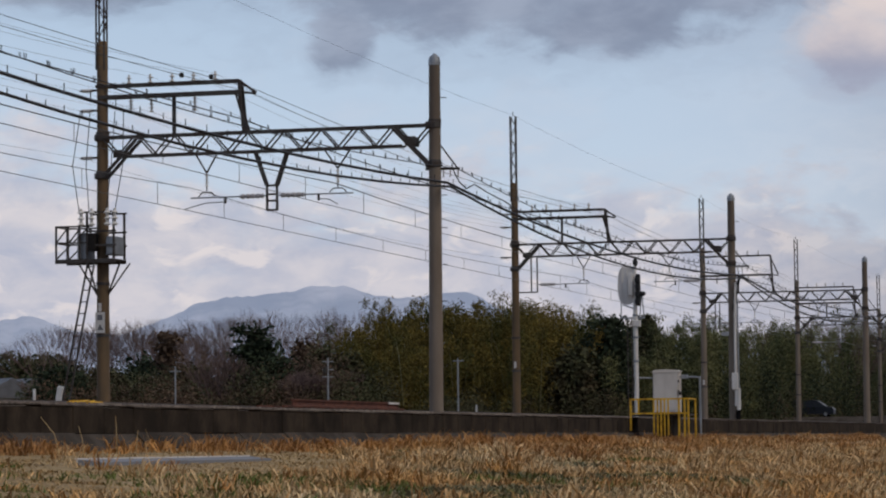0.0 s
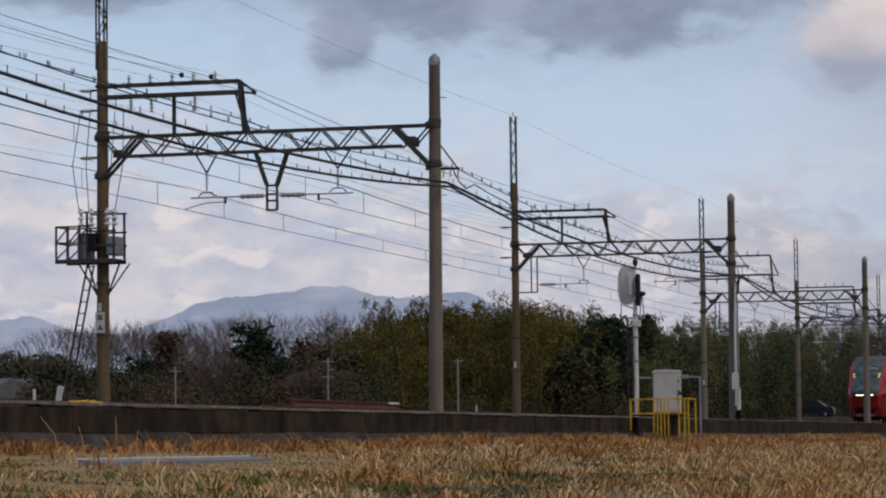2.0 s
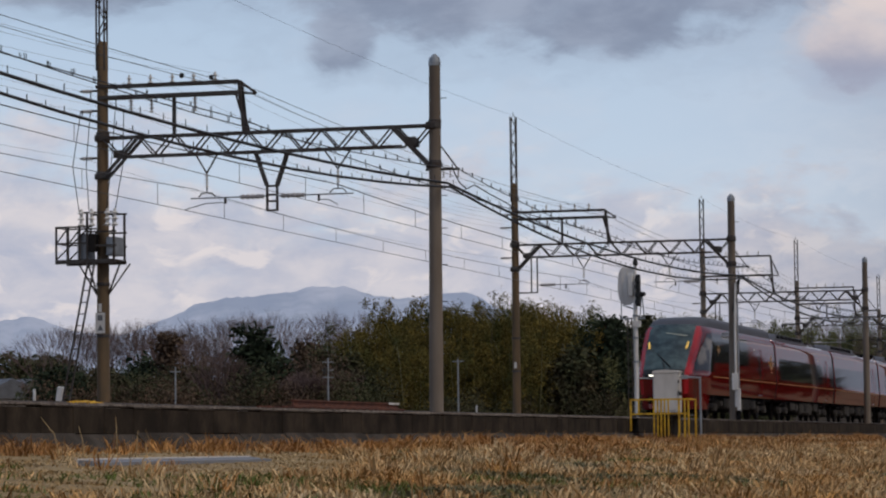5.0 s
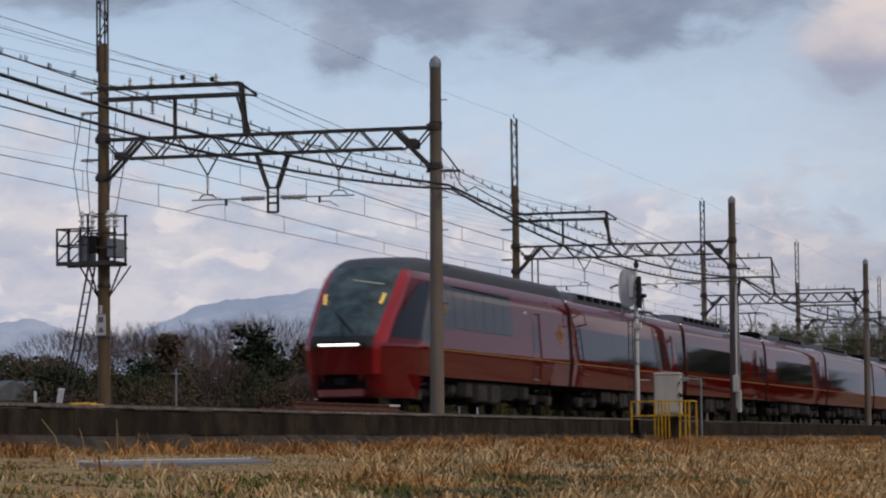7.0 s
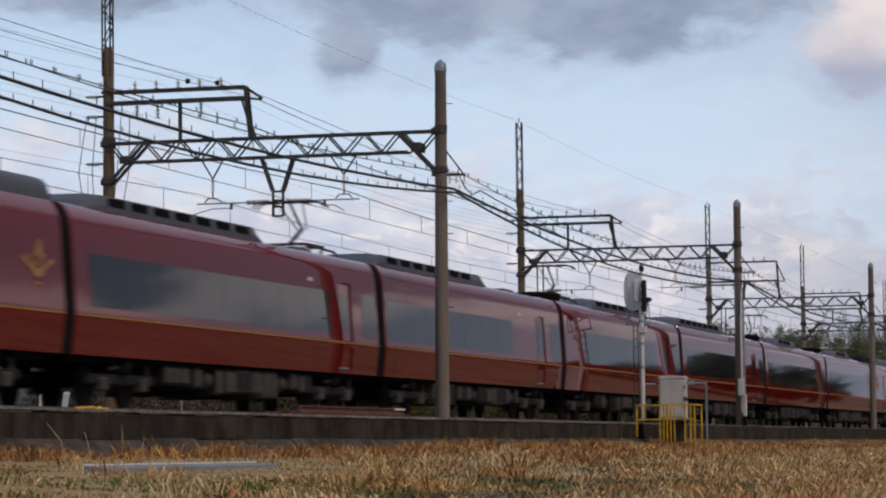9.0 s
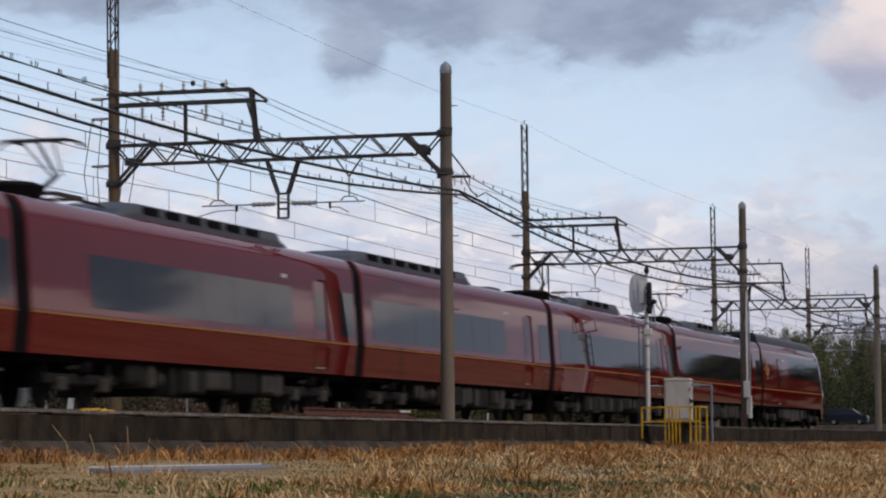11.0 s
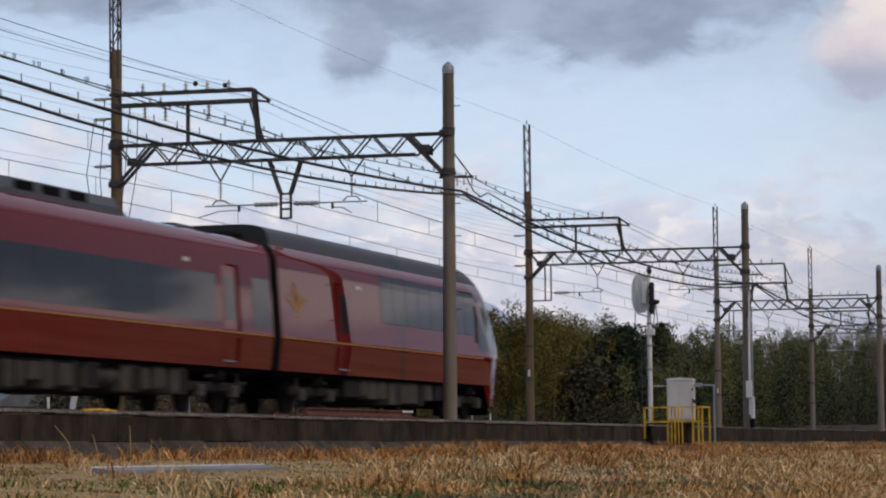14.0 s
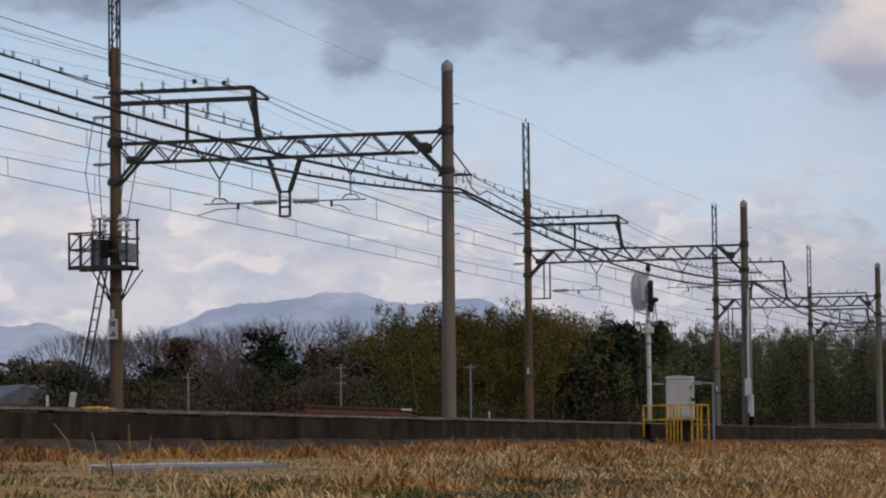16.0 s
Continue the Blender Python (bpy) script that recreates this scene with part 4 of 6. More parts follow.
m = thing("marker_stone", "pale leaning concrete marker stone beside the far track", "marker stone", at=pose(72.3, 28.98, -0.3, 9, 0, 0))
part("stone", Shape().box(-0.09, 0.09, -0.085, 0.085, 0, 1.0, 0.025), WHITE, m)
m = thing("coiled_strap", "yellow strap lying in a heap on the ballast", "strap")
s = Shape()
rnd = random.Random(3)
for k in range(5):
    a = [(48.3 + rnd.uniform(0, 1.2), WALL_Y + 0.45 + rnd.uniform(-0.1, 0.2), -0.10 + rnd.uniform(0, 0.03)) for _ in range(3)]
    s.tube(a, 0.028, 6)
part("strap", s, YELLOW, m)
for x, y, h in ((71.7, 29.3, 0.72), (119.0, 29.6, 0.72), (113.5, 29.6, 0.62)):
    tagged(part("marker_post", Shape().box(x, x + 0.06, y, y + 0.06, -0.35, h - 0.1, 0.008), WHITE), "thin white marker post beside the far track", "marker post", "marker posts")

# ---- train: eight cars, each keyed on its own; local x runs back from the car's front, y = 0 on the track's middle ----
CAR = 20.5
# half width of a middle car by height, and of an end car, whose roof cover rises as one piece
SIDE = [(0.93, 1.325), (1.60, 1.395), (1.655, 1.40), (1.71, 1.398), (3.22, 1.305), (3.36, 1.285), (3.47, 1.245)]
MID = SIDE + [(3.6, 1.17), (3.68, 1.06), (3.73, 0.8), (3.75, 0.4), (3.755, 0.0)]
END = SIDE + [(3.6, 1.17), (3.66, 1.12), (3.8, 1.10), (3.95, 1.05), (4.05, 0.95), (4.11, 0.75), (4.14, 0.4), (4.15, 0.0)]


def half_width(sec, z):
    return float(np.interp(z, [a for a, _ in sec], [b for _, b in sec]))


def side_patch(x0, x1, z0, z1, sides=(-1, 1), out=0.006, sec=MID, n=6, slant=0.0, thick=0.03):
    """A panel that follows the curved side between two lengths and two heights."""
    s = Shape()
    for sd in sides:
        v = []
        for k in range(n + 1):
            z = z0 + (z1 - z0) * k / n
            w = half_width(sec, z)
            dx = slant * (k / n)
            v += [(x0 + dx, sd * (w + out), z), (x1 + dx, sd * (w + out), z), (x0 + dx, sd * (w - thick), z), (x1 + dx, sd * (w - thick), z)]
        f = []
        for k in range(n):
            a, b = 4 * k, 4 * k + 4
            f += [(a, a + 1, b + 1, b), (a, b, b + 2, a + 2), (a + 1, a + 3, b + 3, b + 1)]
        f += [(0, 2, 3, 1), (4 * n, 4 * n + 1, 4 * n + 3, 4 * n + 2)]
        if sd > 0:
            f = [q[::-1] for q in f]
        s.add(v, f)
    return s


def both(name, material, parent, label, *a, **k):
    """The same panel on either side of a car, each a part of its own."""
    return [part(name, side_patch(*a, sides=(sd,), **k), material, parent, label) for sd in (-1, 1)]


def hull(x0, x1, sec):
    """Extruded body with closed ends."""
    s = Shape()
    ring = [(-w, z) for z, w in sec] + [(w, z) for z, w in sec[::-1][1:]]
    n = len(ring)
    xs = [x0, x0 + 0.02, x1 - 0.02, x1]
    for i, x in enumerate(xs):
        k = 0.97 if i in (0, 3) else 1.0
        s.v += [(x, y * k, z) for y, z in ring]
    for i in range(3):
        s.f += [(i * n + k, i * n + (k + 1) % n, (i + 1) * n + (k + 1) % n, (i + 1) * n + k) for k in range(n)]
    s.f += [tuple(range(n)), tuple(range(3 * n, 4 * n))[::-1]]
    return s


def underside(car, seed, x_from=0.5, x_to=20.0, front_bogie=3.35, rear_bogie=17.15):
    """Bogies, wheels and the row of equipment boxes below the floor."""
    rnd = random.Random(seed)
    for xb in (front_bogie, rear_bogie):
        bogie = part("bogie", Shape().box(xb - 1.75, xb + 1.75, -1.12, -0.98, 0.42, 0.62, 0.03).box(xb - 1.75, xb + 1.75, 0.98, 1.12, 0.42, 0.62, 0.03).box(xb - 0.3, xb + 0.3, -1.1, 1.1, 0.4, 0.7, 0.03), UNDER, car, "grey bogie frame with brake dust, darkened for underfloor shade")
        for dx in (-1.05, 1.05):
            for sy in (-0.745, 0.745):
                part("wheel", Shape().turned(xb + dx, 0.43, [(0.05, sy - 0.07), (0.40, sy - 0.065), (0.43, sy - 0.05), (0.43, sy + 0.05), (0.40, sy + 0.065), (0.05, sy + 0.07)], 20, "y"), UNDER, bogie)
            for sy in (-1.1, 1.1):
                part("axle_box", Shape().box(xb + dx - 0.17, xb + dx + 0.17, sy - 0.1, sy + 0.1, 0.3, 0.56, 0.03), UNDER_PALE, bogie, "pale grey axle box")
        for sy in (-1.13, 1.13):
            part("air_spring", Shape().turned(xb, sy * 0.9, [(0.2, 0.62), (0.28, 0.66), (0.29, 0.76), (0.25, 0.86), (0.2, 0.9)], 12), GANGWAY, bogie)
            part("damper", Shape().tube([(xb - 0.75, sy, 0.72), (xb + 0.1, sy, 0.78)], 0.04, 6), UNDER_PALE, bogie)
            part("lift_link", Shape().bar((xb + 1.35, sy * 0.98, 0.55), (xb + 1.35, sy * 0.98, 0.92), 0.07), UNDER_PALE, bogie)
    part("floor_frame", Shape().box(x_from, x_to, -1.15, 1.15, 0.82, 0.95), GANGWAY, car, "black underframe")
    x = front_bogie + 2.05
    while x < rear_bogie - 2.3:
        w = rnd.choice((0.35, 0.5, 0.7, 0.95, 1.5))
        w = min(w, rear_bogie - 2.0 - x)
        z0 = rnd.uniform(0.28, 0.5)
        kind = rnd.random()
        if kind < 0.18:
            part("air_tank", Shape().tube([(x, -1.0, 0.62), (x + w, -1.0, 0.62)], 0.19, 12), UNDER_PALE, car, "grey cylindrical air tank", True)
            part("tank_strap", Shape().box(x + w * 0.2, x + w * 0.2 + 0.06, -1.2, -0.8, 0.42, 0.85), UNDER, car)
        else:
            b = part("equipment_box", Shape().box(x, x + w, -1.22, 1.22, z0, 0.86, 0.025), UNDER_PALE if kind < 0.62 else UNDER, car, "dusty grey underfloor equipment box")
            n = max(1, round(w / 0.5))
            for k in range(n):
                part("box_lid", Shape().box(x + 0.04 + k * w / n, x + (k + 1) * w / n - 0.04, -1.235, -1.215, z0 + 0.05, 0.80, 0.008), UNDER_PALE if rnd.random() < 0.6 else UNDER, b)
        x += w + rnd.choice((0.06, 0.1, 0.25))


def gangway(car, x):
    """Dark bellows to the next car."""
    part("gangway_bellows", hull(x - 0.2, x + 0.46, [(z * 0.985 + 0.01, w * 0.985) for z, w in MID]), GANGWAY, car, "black rubber gangway bellows")


def pantograph(car, x):
    """Single-arm pantograph raised to the wire."""
    p = part("pantograph", Shape().bar((x - 0.7, -0.45, 3.98), (x + 0.7, -0.45, 3.98), 0.07).bar((x - 0.7, 0.45, 3.98), (x + 0.7, 0.45, 3.98), 0.07).bar((x - 0.7, -0.5, 3.98), (x - 0.7, 0.5, 3.98), 0.07).bar((x + 0.7, -0.5, 3.98), (x + 0.7, 0.5, 3.98), 0.07), STEEL_DARK, car, "dark raised single-arm pantograph")
    for sx in (-0.6, 0.6):
        for sy in (-0.45, 0.45):
            part("foot_insulator", stack(x + sx, sy, 3.7, 3.95, 0.07, 8, 2), INSULATOR, p)
    part("lower_arm", Shape().tube([(x - 0.45, 0, 4.0), (x + 0.55, 0, 4.42)], 0.05, 8), STEEL_DARK, p)
    part("upper_arm", Shape().tube([(x + 0.55, 0, 4.42), (x - 0.35, 0, 4.95)], 0.032, 8).tube([(x + 0.55, -0.12, 4.42), (x - 0.35, -0.3, 4.95)], 0.018, 6).tube([(x + 0.55, 0.12, 4.42), (x - 0.35, 0.3, 4.95)], 0.018, 6), STEEL_DARK, p)
    for dx in (-0.18, 0.18):
        y = [-0.88, -0.78, -0.6, 0.6, 0.78, 0.88]
        z = [4.86, 4.96, 5.0, 5.0, 4.96, 4.86]
        part("contact_strip", Shape().tube([(x - 0.35 + dx, a, b) for a, b in zip(y, z)], 0.024, 6), BLACK, p)
    part("head_frame", Shape().bar((x - 0.55, -0.4, 4.95), (x - 0.15, -0.4, 4.95), 0.03).bar((x - 0.55, 0.4, 4.95), (x - 0.15, 0.4, 4.95), 0.03), STEEL_DARK, p)


def roof_cover(car, x0, x1, z1=4.04):
    """Chamfered air-conditioner fairing with grilles."""
    s = Shape()
    prof = [(1.0, 3.66), (0.98, 3.82), (0.88, z1 - 0.03), (0.4, z1 + 0.02)]
    ring = [(-w, z) for w, z in prof] + [(w, z) for w, z in prof[::-1]]
    n = len(ring)
    for x, k in ((x0, 0.0), (x0 + 0.5, 0.55), (x0 + 1.3, 1.0), (x1 - 0.35, 1.0), (x1, 0.35)):
        s.v += [(x, y, 3.66 + (z - 3.66) * k) for y, z in ring]
    for i in range(4):
        s.f += [(i * n + k, i * n + (k + 1) % n, (i + 1) * n + (k + 1) % n, (i + 1) * n + k) for k in range(n)]
    s.f += [tuple(range(n)), tuple(range(4 * n, 5 * n))[::-1]]
    c = part("roof_cover", s, ROOF, car, "charcoal air-conditioner fairing")
    n = int((x1 - x0 - 2) / 1.25)
    for k in range(n):
        a = x0 + 1.5 + k * 1.25
        for sd in (-1, 1):
            part("grille", Shape().box(a, a + 0.85, *sorted((sd * 0.99, sd * 0.955)), 3.80, 3.96), GANGWAY, c)


def passenger_door(car, x, sec=MID, z1=3.02, w=0.85):
    """Plug door: a leaf with its narrow pane, the shut line, and flat strips darkened like a shaded recess behind and
    above.
    """
    both("door_recess", SHADED_RED, car, "flat red strip darkened as the shaded door edge", x, x + 0.24, 1.02, z1, out=0.003, sec=sec)
    both("door_head", SHADED_RED, car, "flat red strip darkened as the shaded door head", x - 0.45, x + 0.24, z1, z1 + 0.035, out=0.006, sec=sec, n=1)
    for leaf in both("door_leaf", RED, car, "red plug door", x - w, x - 0.01, 1.04, z1 - 0.02, out=0.004, sec=sec):
        sd = -1 if leaf.data.vertices[0].co.y < 0 else 1
        part("door_pane", side_patch(x - w + 0.12, x - 0.14, 1.90, 2.78, sides=(sd,), out=0.008, sec=sec, n=2), TINT, leaf, "narrow dark door pane")
    both("door_shut_line", GANGWAY, car, "", x - w - 0.02, x - w, 1.02, z1, out=0.003, sec=sec)
    both("door_step", STEEL_GREY, car, "metal door step", x - 0.75, x - 0.05, 1.03, 1.07, out=0.03, sec=sec, n=1)


def emblem(car, x, sec, size=1.0):
    """Gold winged emblem as plain strokes, with a short bar below."""
    lift = 0.5 * (1 - size)
    for sd in (-1, 1):
        s = Shape()

        def at(u, z):
            return (x + u, sd * (half_width(sec, z) + 0.008), z)
        strokes = [[(-0.05, 2.36), (-0.04, 2.58), (0.03, 2.76), (0.13, 2.88)], [(-0.42, 2.56), (-0.28, 2.44), (-0.12, 2.36), (0.02, 2.33), (0.2, 2.40), (0.36, 2.50), (0.46, 2.56)], [(-0.22, 2.60), (-0.14, 2.48), (-0.04, 2.42)], [(0.06, 2.44), (0.10, 2.56), (0.20, 2.66)], [(0.0, 2.58), (0.06, 2.68), (0.16, 2.76)], [(-0.16, 2.33), (0.0, 2.25), (0.16, 2.32)]]
        for st in [[(u * 1.55 * size, 2.5 + lift + (z - 2.5) * size) for u, z in line] for line in strokes]:
            for a, b in zip(st, st[1:]):
                s.bar(at(*a), at(*b), 0.012, 0.075 * size)
        e = part("emblem", s, EMBLEM_GOLD, car, "gold winged emblem")
    both("emblem_bar", GOLD, car, "", x - 0.2 * size, x + 0.2 * size, 2.5 + lift - 0.40 * size, 2.5 + lift - 0.36 * size, out=0.006, sec=sec, n=1)


def middle_car(k, panto=None, cover=(2.3, 12.8), seats=(1.1, 16.2), rear_unit=False):
    car = thing("train_car", "glossy deep red carriage with dark windows and a gold line", "railway carriage", "cars of the red train")
    part("body", hull(0.34, CAR - 0.34, MID), RED, car, "glossy metallic deep red body", True)
    both("gold_line", GOLD, car, "thin gold line", 0.36, CAR - 0.36, 1.63, 1.675, out=0.004, n=1)
    both("window_band", TINT, car, "dark tinted window band", seats[0], seats[1], 1.82, 2.80, out=0.006)
    n = round((seats[1] - seats[0]) / 1.9)
    for i in range(1, n):
        a = seats[0] + (seats[1] - seats[0]) * i / n
        both("window_joint", GANGWAY, car, "", a - 0.006, a + 0.006, 1.84, 2.78, out=0.007)
    both("window", TINT, car, "small dark tinted window", 18.85, 20.0, 1.82, 2.85, out=0.006)
    passenger_door(car, 17.75)
    both("side_lamp", PORCELAIN, car, "white side lamp", 14.65, 14.95, 2.97, 3.05, out=0.012, n=1)
    roof_cover(car, *cover)
    gangway(car, CAR - 0.13)
    underside(car, 100 + k)
    part("roof_box", Shape().box(16.4, 17.6, -0.5, 0.5, 3.7, 3.88, 0.04), ROOF, car)
    if panto is not None:
        pantograph(car, panto)
        part("roof_cable", Shape().tube([(panto + 0.7, -0.4, 3.95), (panto + 1.4, -0.5, 3.92), (panto + 2.2, -0.45, 3.80)], 0.03, 6), CABLE, car)
    if rear_unit:
        part("roof_unit", Shape().turned(2.3, 0.0, [(0.4, 3.72), (0.75, 3.78), (0.8, 3.98), (0.65, 4.06)], 14), GANGWAY, car, "dark roof unit")
    return car


def nose_front(z):
    """How far back the middle of the nose lies at a height."""
    return float(np.interp(z, (0.3, 0.45, 0.9, 1.3, 1.6, 1.72, 1.85, 2.4, 3.14, 3.5, 3.7, 3.9, 4.0, 4.08, 4.12, 4.15), (0.12, -0.20, -0.38, -0.42, -0.45, -0.41, -0.28, 0.34, 1.28, 1.76, 2.06, 2.55, 2.95, 3.7, 4.5, 6.0)))


def end_car(k, flip):
    """Cab car. flip: the cab points the other way, at the tail."""
    car = thing("train_car", "glossy deep red cab car with a raked windscreen", "railway carriage", "cars of the red train")
    base = part("cab_body", Shape(), RED, car, "glossy metallic deep red cab body")
    zs = [0.93, 1.0, 1.1, 1.2, 1.35, 1.5, 1.60, 1.66, 1.72, 1.80, 1.9, 2.05, 2.2, 2.4, 2.6, 2.8, 3.0, 3.14, 3.2, 3.3, 3.4, 3.5, 3.6, 3.66, 3.74, 3.8, 3.88, 3.95, 4.0, 4.05, 4.08, 4.11, 4.13]
    # columns across the half nose: windscreen, pillar, flank, straight side
    def outline(z):
        w = half_width(END, z)
        f = nose_front(z)
        yw = min(float(np.interp(z, (0.9, 1.7, 3.0, 3.7, 4.0), (0.78, 0.82, 0.90, 0.90, 0.80))), w * 0.86)
        yp = min(float(np.interp(z, (0.9, 1.7, 2.8, 3.4, 3.7, 4.0), (0.93, 0.98, 1.08, 1.10, 1.02, 0.9))), w * 0.94)
        reach = float(np.interp(z, (0.9, 1.7, 2.6, 3.4, 4.15), (2.6, 2.6, 2.4, 2.2, 1.8)))

        def place(y):
            if y <= yp:
                return f + 0.38 * (y / yp) ** 3
            return f + 0.38 + (reach - 0.38) * ((y - yp) / (w - yp)) ** 1.35
        ys = [yw * i / 8 for i in range(9)] + [yw + (yp - yw) * i / 4 for i in range(1, 5)] + [yp + (w - yp) * (i / 10) ** 0.7 for i in range(1, 11)]
        pts = [(place(y), y) for y in ys]
        # the flank keeps running back at full width to the body
        x_last = pts[-1][0]
        pts += [(x_last + (7.0 - x_last) * (i / 8), w) for i in range(1, 9)]
        return pts
    def flank(x, z):
        """Half width of the tapering flank at a length and a height."""
        w, f = half_width(END, z), nose_front(z)
        yp = min(float(np.interp(z, (0.9, 1.7, 2.8, 3.4, 3.7, 4.0), (0.93, 0.97, 1.12, 1.13, 1.04, 0.9))), w * 0.93)
        reach = float(np.interp(z, (0.9, 1.7, 2.6, 3.4, 4.15), (2.6, 2.6, 2.4, 2.2, 1.8)))
        u = min(1.0, max(0.0, (x - f - 0.38) / (reach - 0.38)))
        return yp + (w - yp) * u ** (1 / 1.35)
    cols = [outline(z) for z in zs]
    # cab side glass with a curved front edge, carried back as a dark band to the first pane
    for sd, stop in ((-1, 5.93), (1, 3.68)):
        rows_z = [1.86 + 1.52 * i / 14 for i in range(15)]
        glass = Shape()
        n = 16
        for z in rows_z:
            q = (z - 1.86) / 1.52
            x0 = max(nose_front(z) + 0.62, 0.50 + 2.4 * q ** 1.5)
            x1 = 3.45
            for side in (0.007, -0.03):
                glass.v += [(x0 + (x1 - x0) * k / n, sd * (flank(x0 + (x1 - x0) * k / n, z) + side), z) for k in range(n + 1)]
        m2 = 2 * (n + 1)
        for i in range(14):
            for k in range(n):
                a = i * m2 + k
                quad = (a, a + 1, a + m2 + 1, a + m2)
                glass.f.append(quad if sd < 0 else quad[::-1])
        part("cab_window", glass, TINT, car, "dark curved cab side window", True)
        if stop > 4:
            part("dark_panel", side_patch(3.5, stop, 2.22, 3.43, sides=(sd,), out=0.004, sec=END, n=8), TINT, car, "dark glossy side panel")
    m = len(cols[0])
    shapes = {n: Shape() for n in ("body", "windscreen", "screen_upper", "mask", "roof", ("pillar", -1), ("pillar", 1))}
    for sd in (-1, 1):
        for i in range(len(zs) - 1):
            za, zb = zs[i], zs[i + 1]
            zm = (za + zb) / 2
            for j in range(m - 1):
                xm = (cols[i][j][0] + cols[i + 1][j + 1][0]) / 2
                if j < 8:
                    kind = "body" if zm < 1.60 else "mask" if zm < 1.95 else "windscreen" if zm < 3.10 else "mask" if zm < 3.17 else "screen_upper" if zm < 3.72 else "roof"
                elif j < 12:
                    kind = "pillar" if zm < 3.55 else "roof" if zm > 3.66 else "pillar"
                else:
                    kind = "roof" if zm > 3.66 else "body"
                    if 1.72 < zm < 3.66 and j < 13:
                        kind = "pillar"
                quad = [(cols[a][b][0], sd * cols[a][b][1], z) for a, b, z in ((i, j, za), (i, j + 1, za), (i + 1, j + 1, zb), (i + 1, j, zb))]
                shapes[(kind, sd) if kind in ("pillar", "cab_window") else kind].add(quad, [(0, 1, 2, 3) if sd > 0 else (3, 2, 1, 0)])
    # closing strip along the ridge
    top = Shape()
    top.v = [(x, sd * y, 4.13) for sd in (-1, 1) for x, y in cols[-1]]
    top.f = [(j, j + 1, m + j + 1, m + j) for j in range(m - 1)]
    shapes["roof"].add(top.v, top.f)
    # straight rear of the car
    for sd in (-1, 1):
        for i in range(len(zs) - 1):
            wa, wb = half_width(END, zs[i]), half_width(END, zs[i + 1])
            q = [(7.0, sd * wa, zs[i]), (CAR - 0.20, sd * wa, zs[i]), (CAR - 0.20, sd * wb, zs[i + 1]), (7.0, sd * wb, zs[i + 1])]
            shapes["roof" if zs[i] >= 3.66 else "body"].add(q, [(0, 1, 2, 3) if sd > 0 else (3, 2, 1, 0)])
    wt = half_width(END, 4.13)
    shapes["roof"].add([(7.0, -wt, 4.13), (CAR - 0.20, -wt, 4.13), (CAR - 0.20, wt, 4.13), (7.0, wt, 4.13)], [(0, 1, 2, 3)])
    ring = [(-half_width(END, z), z) for z in zs] + [(half_width(END, z), z) for z in zs[::-1]]
    part("end_wall", Shape().add([(CAR - 0.20, y, z) for y, z in ring], [tuple(range(len(ring)))[::-1]]), BLACK, car, "black end wall behind the bellows")
    base.data = shapes["body"].mesh("cab_body", RED, True)
    for n, material, label in (("windscreen", SCREEN, "large raked windscreen"), ("screen_upper", SCREEN, "upper windscreen pane"), ("mask", BLACK, "black screen surround"), (("pillar", -1), RED_BRIGHT, "bright red windscreen pillar"), (("pillar", 1), RED_BRIGHT, "bright red windscreen pillar"), ("roof", ROOF, "charcoal roof cover")):
        part(n if isinstance(n, str) else n[0], shapes[n], material, car, label, True)
    # lamp bar, markers and wiper
    part("headlight", Shape().box(-0.49, -0.37, -0.52, 0.52, 1.635, 1.69, 0.015), HEADLIGHT if not flip else PORCELAIN, car, "slim white light bar, lit" if not flip else "slim white light bar, unlit")
    part("lamp_mask", Shape().box(-0.475, -0.36, -0.72, 0.72, 1.60, 1.725, 0.02), BLACK, car)
    for sd in (-1, 1):
        xm = nose_front(2.86) + 0.04
        part("marker_lamp", Shape().bar((xm - 0.13, sd * 0.74, 2.74), (xm + 0.13, sd * 0.78, 3.0), 0.055, 0.03), MARKER if not flip else LAMP_AMBER, car, "amber marker lamp")
    part("wiper", Shape().tube([(-0.25, -0.05, 1.92), (0.10, 0.08, 2.25)], 0.02, 5).bar((-0.17, -0.28, 2.0), (0.42, 0.32, 2.52), 0.035, 0.03), BLACK, car)
    # glowing bar painted as a reflection across the upper pane
    part("reflection_strip", Shape().bar((nose_front(3.26) - 0.0, -0.66, 3.26), (nose_front(3.38), 0.2, 3.38), 0.02, 0.035), SCREEN_REFLECTION, car, "glowing strip drawn as a reflection in the upper windscreen")
    # bumper, coupler pocket and chin
    for sd in (-1, 1):
        chin = Shape()
        rows = []
        for z in (0.34, 0.45, 0.62, 0.8, 0.96):
            pts = []
            back = 2.2 + (z - 0.34) * 0.9
            for i in range(15):
                y = 0.45 + (1.30 - 0.45) * i / 10 if i < 11 else 1.30
                x = nose_front(max(z, 0.45)) + 0.05 + (0.16 if z < 0.4 else 0) + (0.38 * (y / 0.93) ** 3 if y < 0.93 else 0.38 + 2.0 * ((y - 0.93) / 0.4) ** 1.35)
                if i >= 11:
                    x = x + (max(back, x + 0.02) - x) * (i - 10) / 4
                pts.append((x, sd * y, z))
            rows.append(pts)
        for a in range(len(rows) - 1):
            for j in range(14):
                q = [rows[a][j], rows[a][j + 1], rows[a + 1][j + 1], rows[a + 1][j]]
                chin.add(q, [(0, 1, 2, 3) if sd > 0 else (3, 2, 1, 0)])
        part("chin_skirt", chin, RED, car, "deep red lower skirt", True)
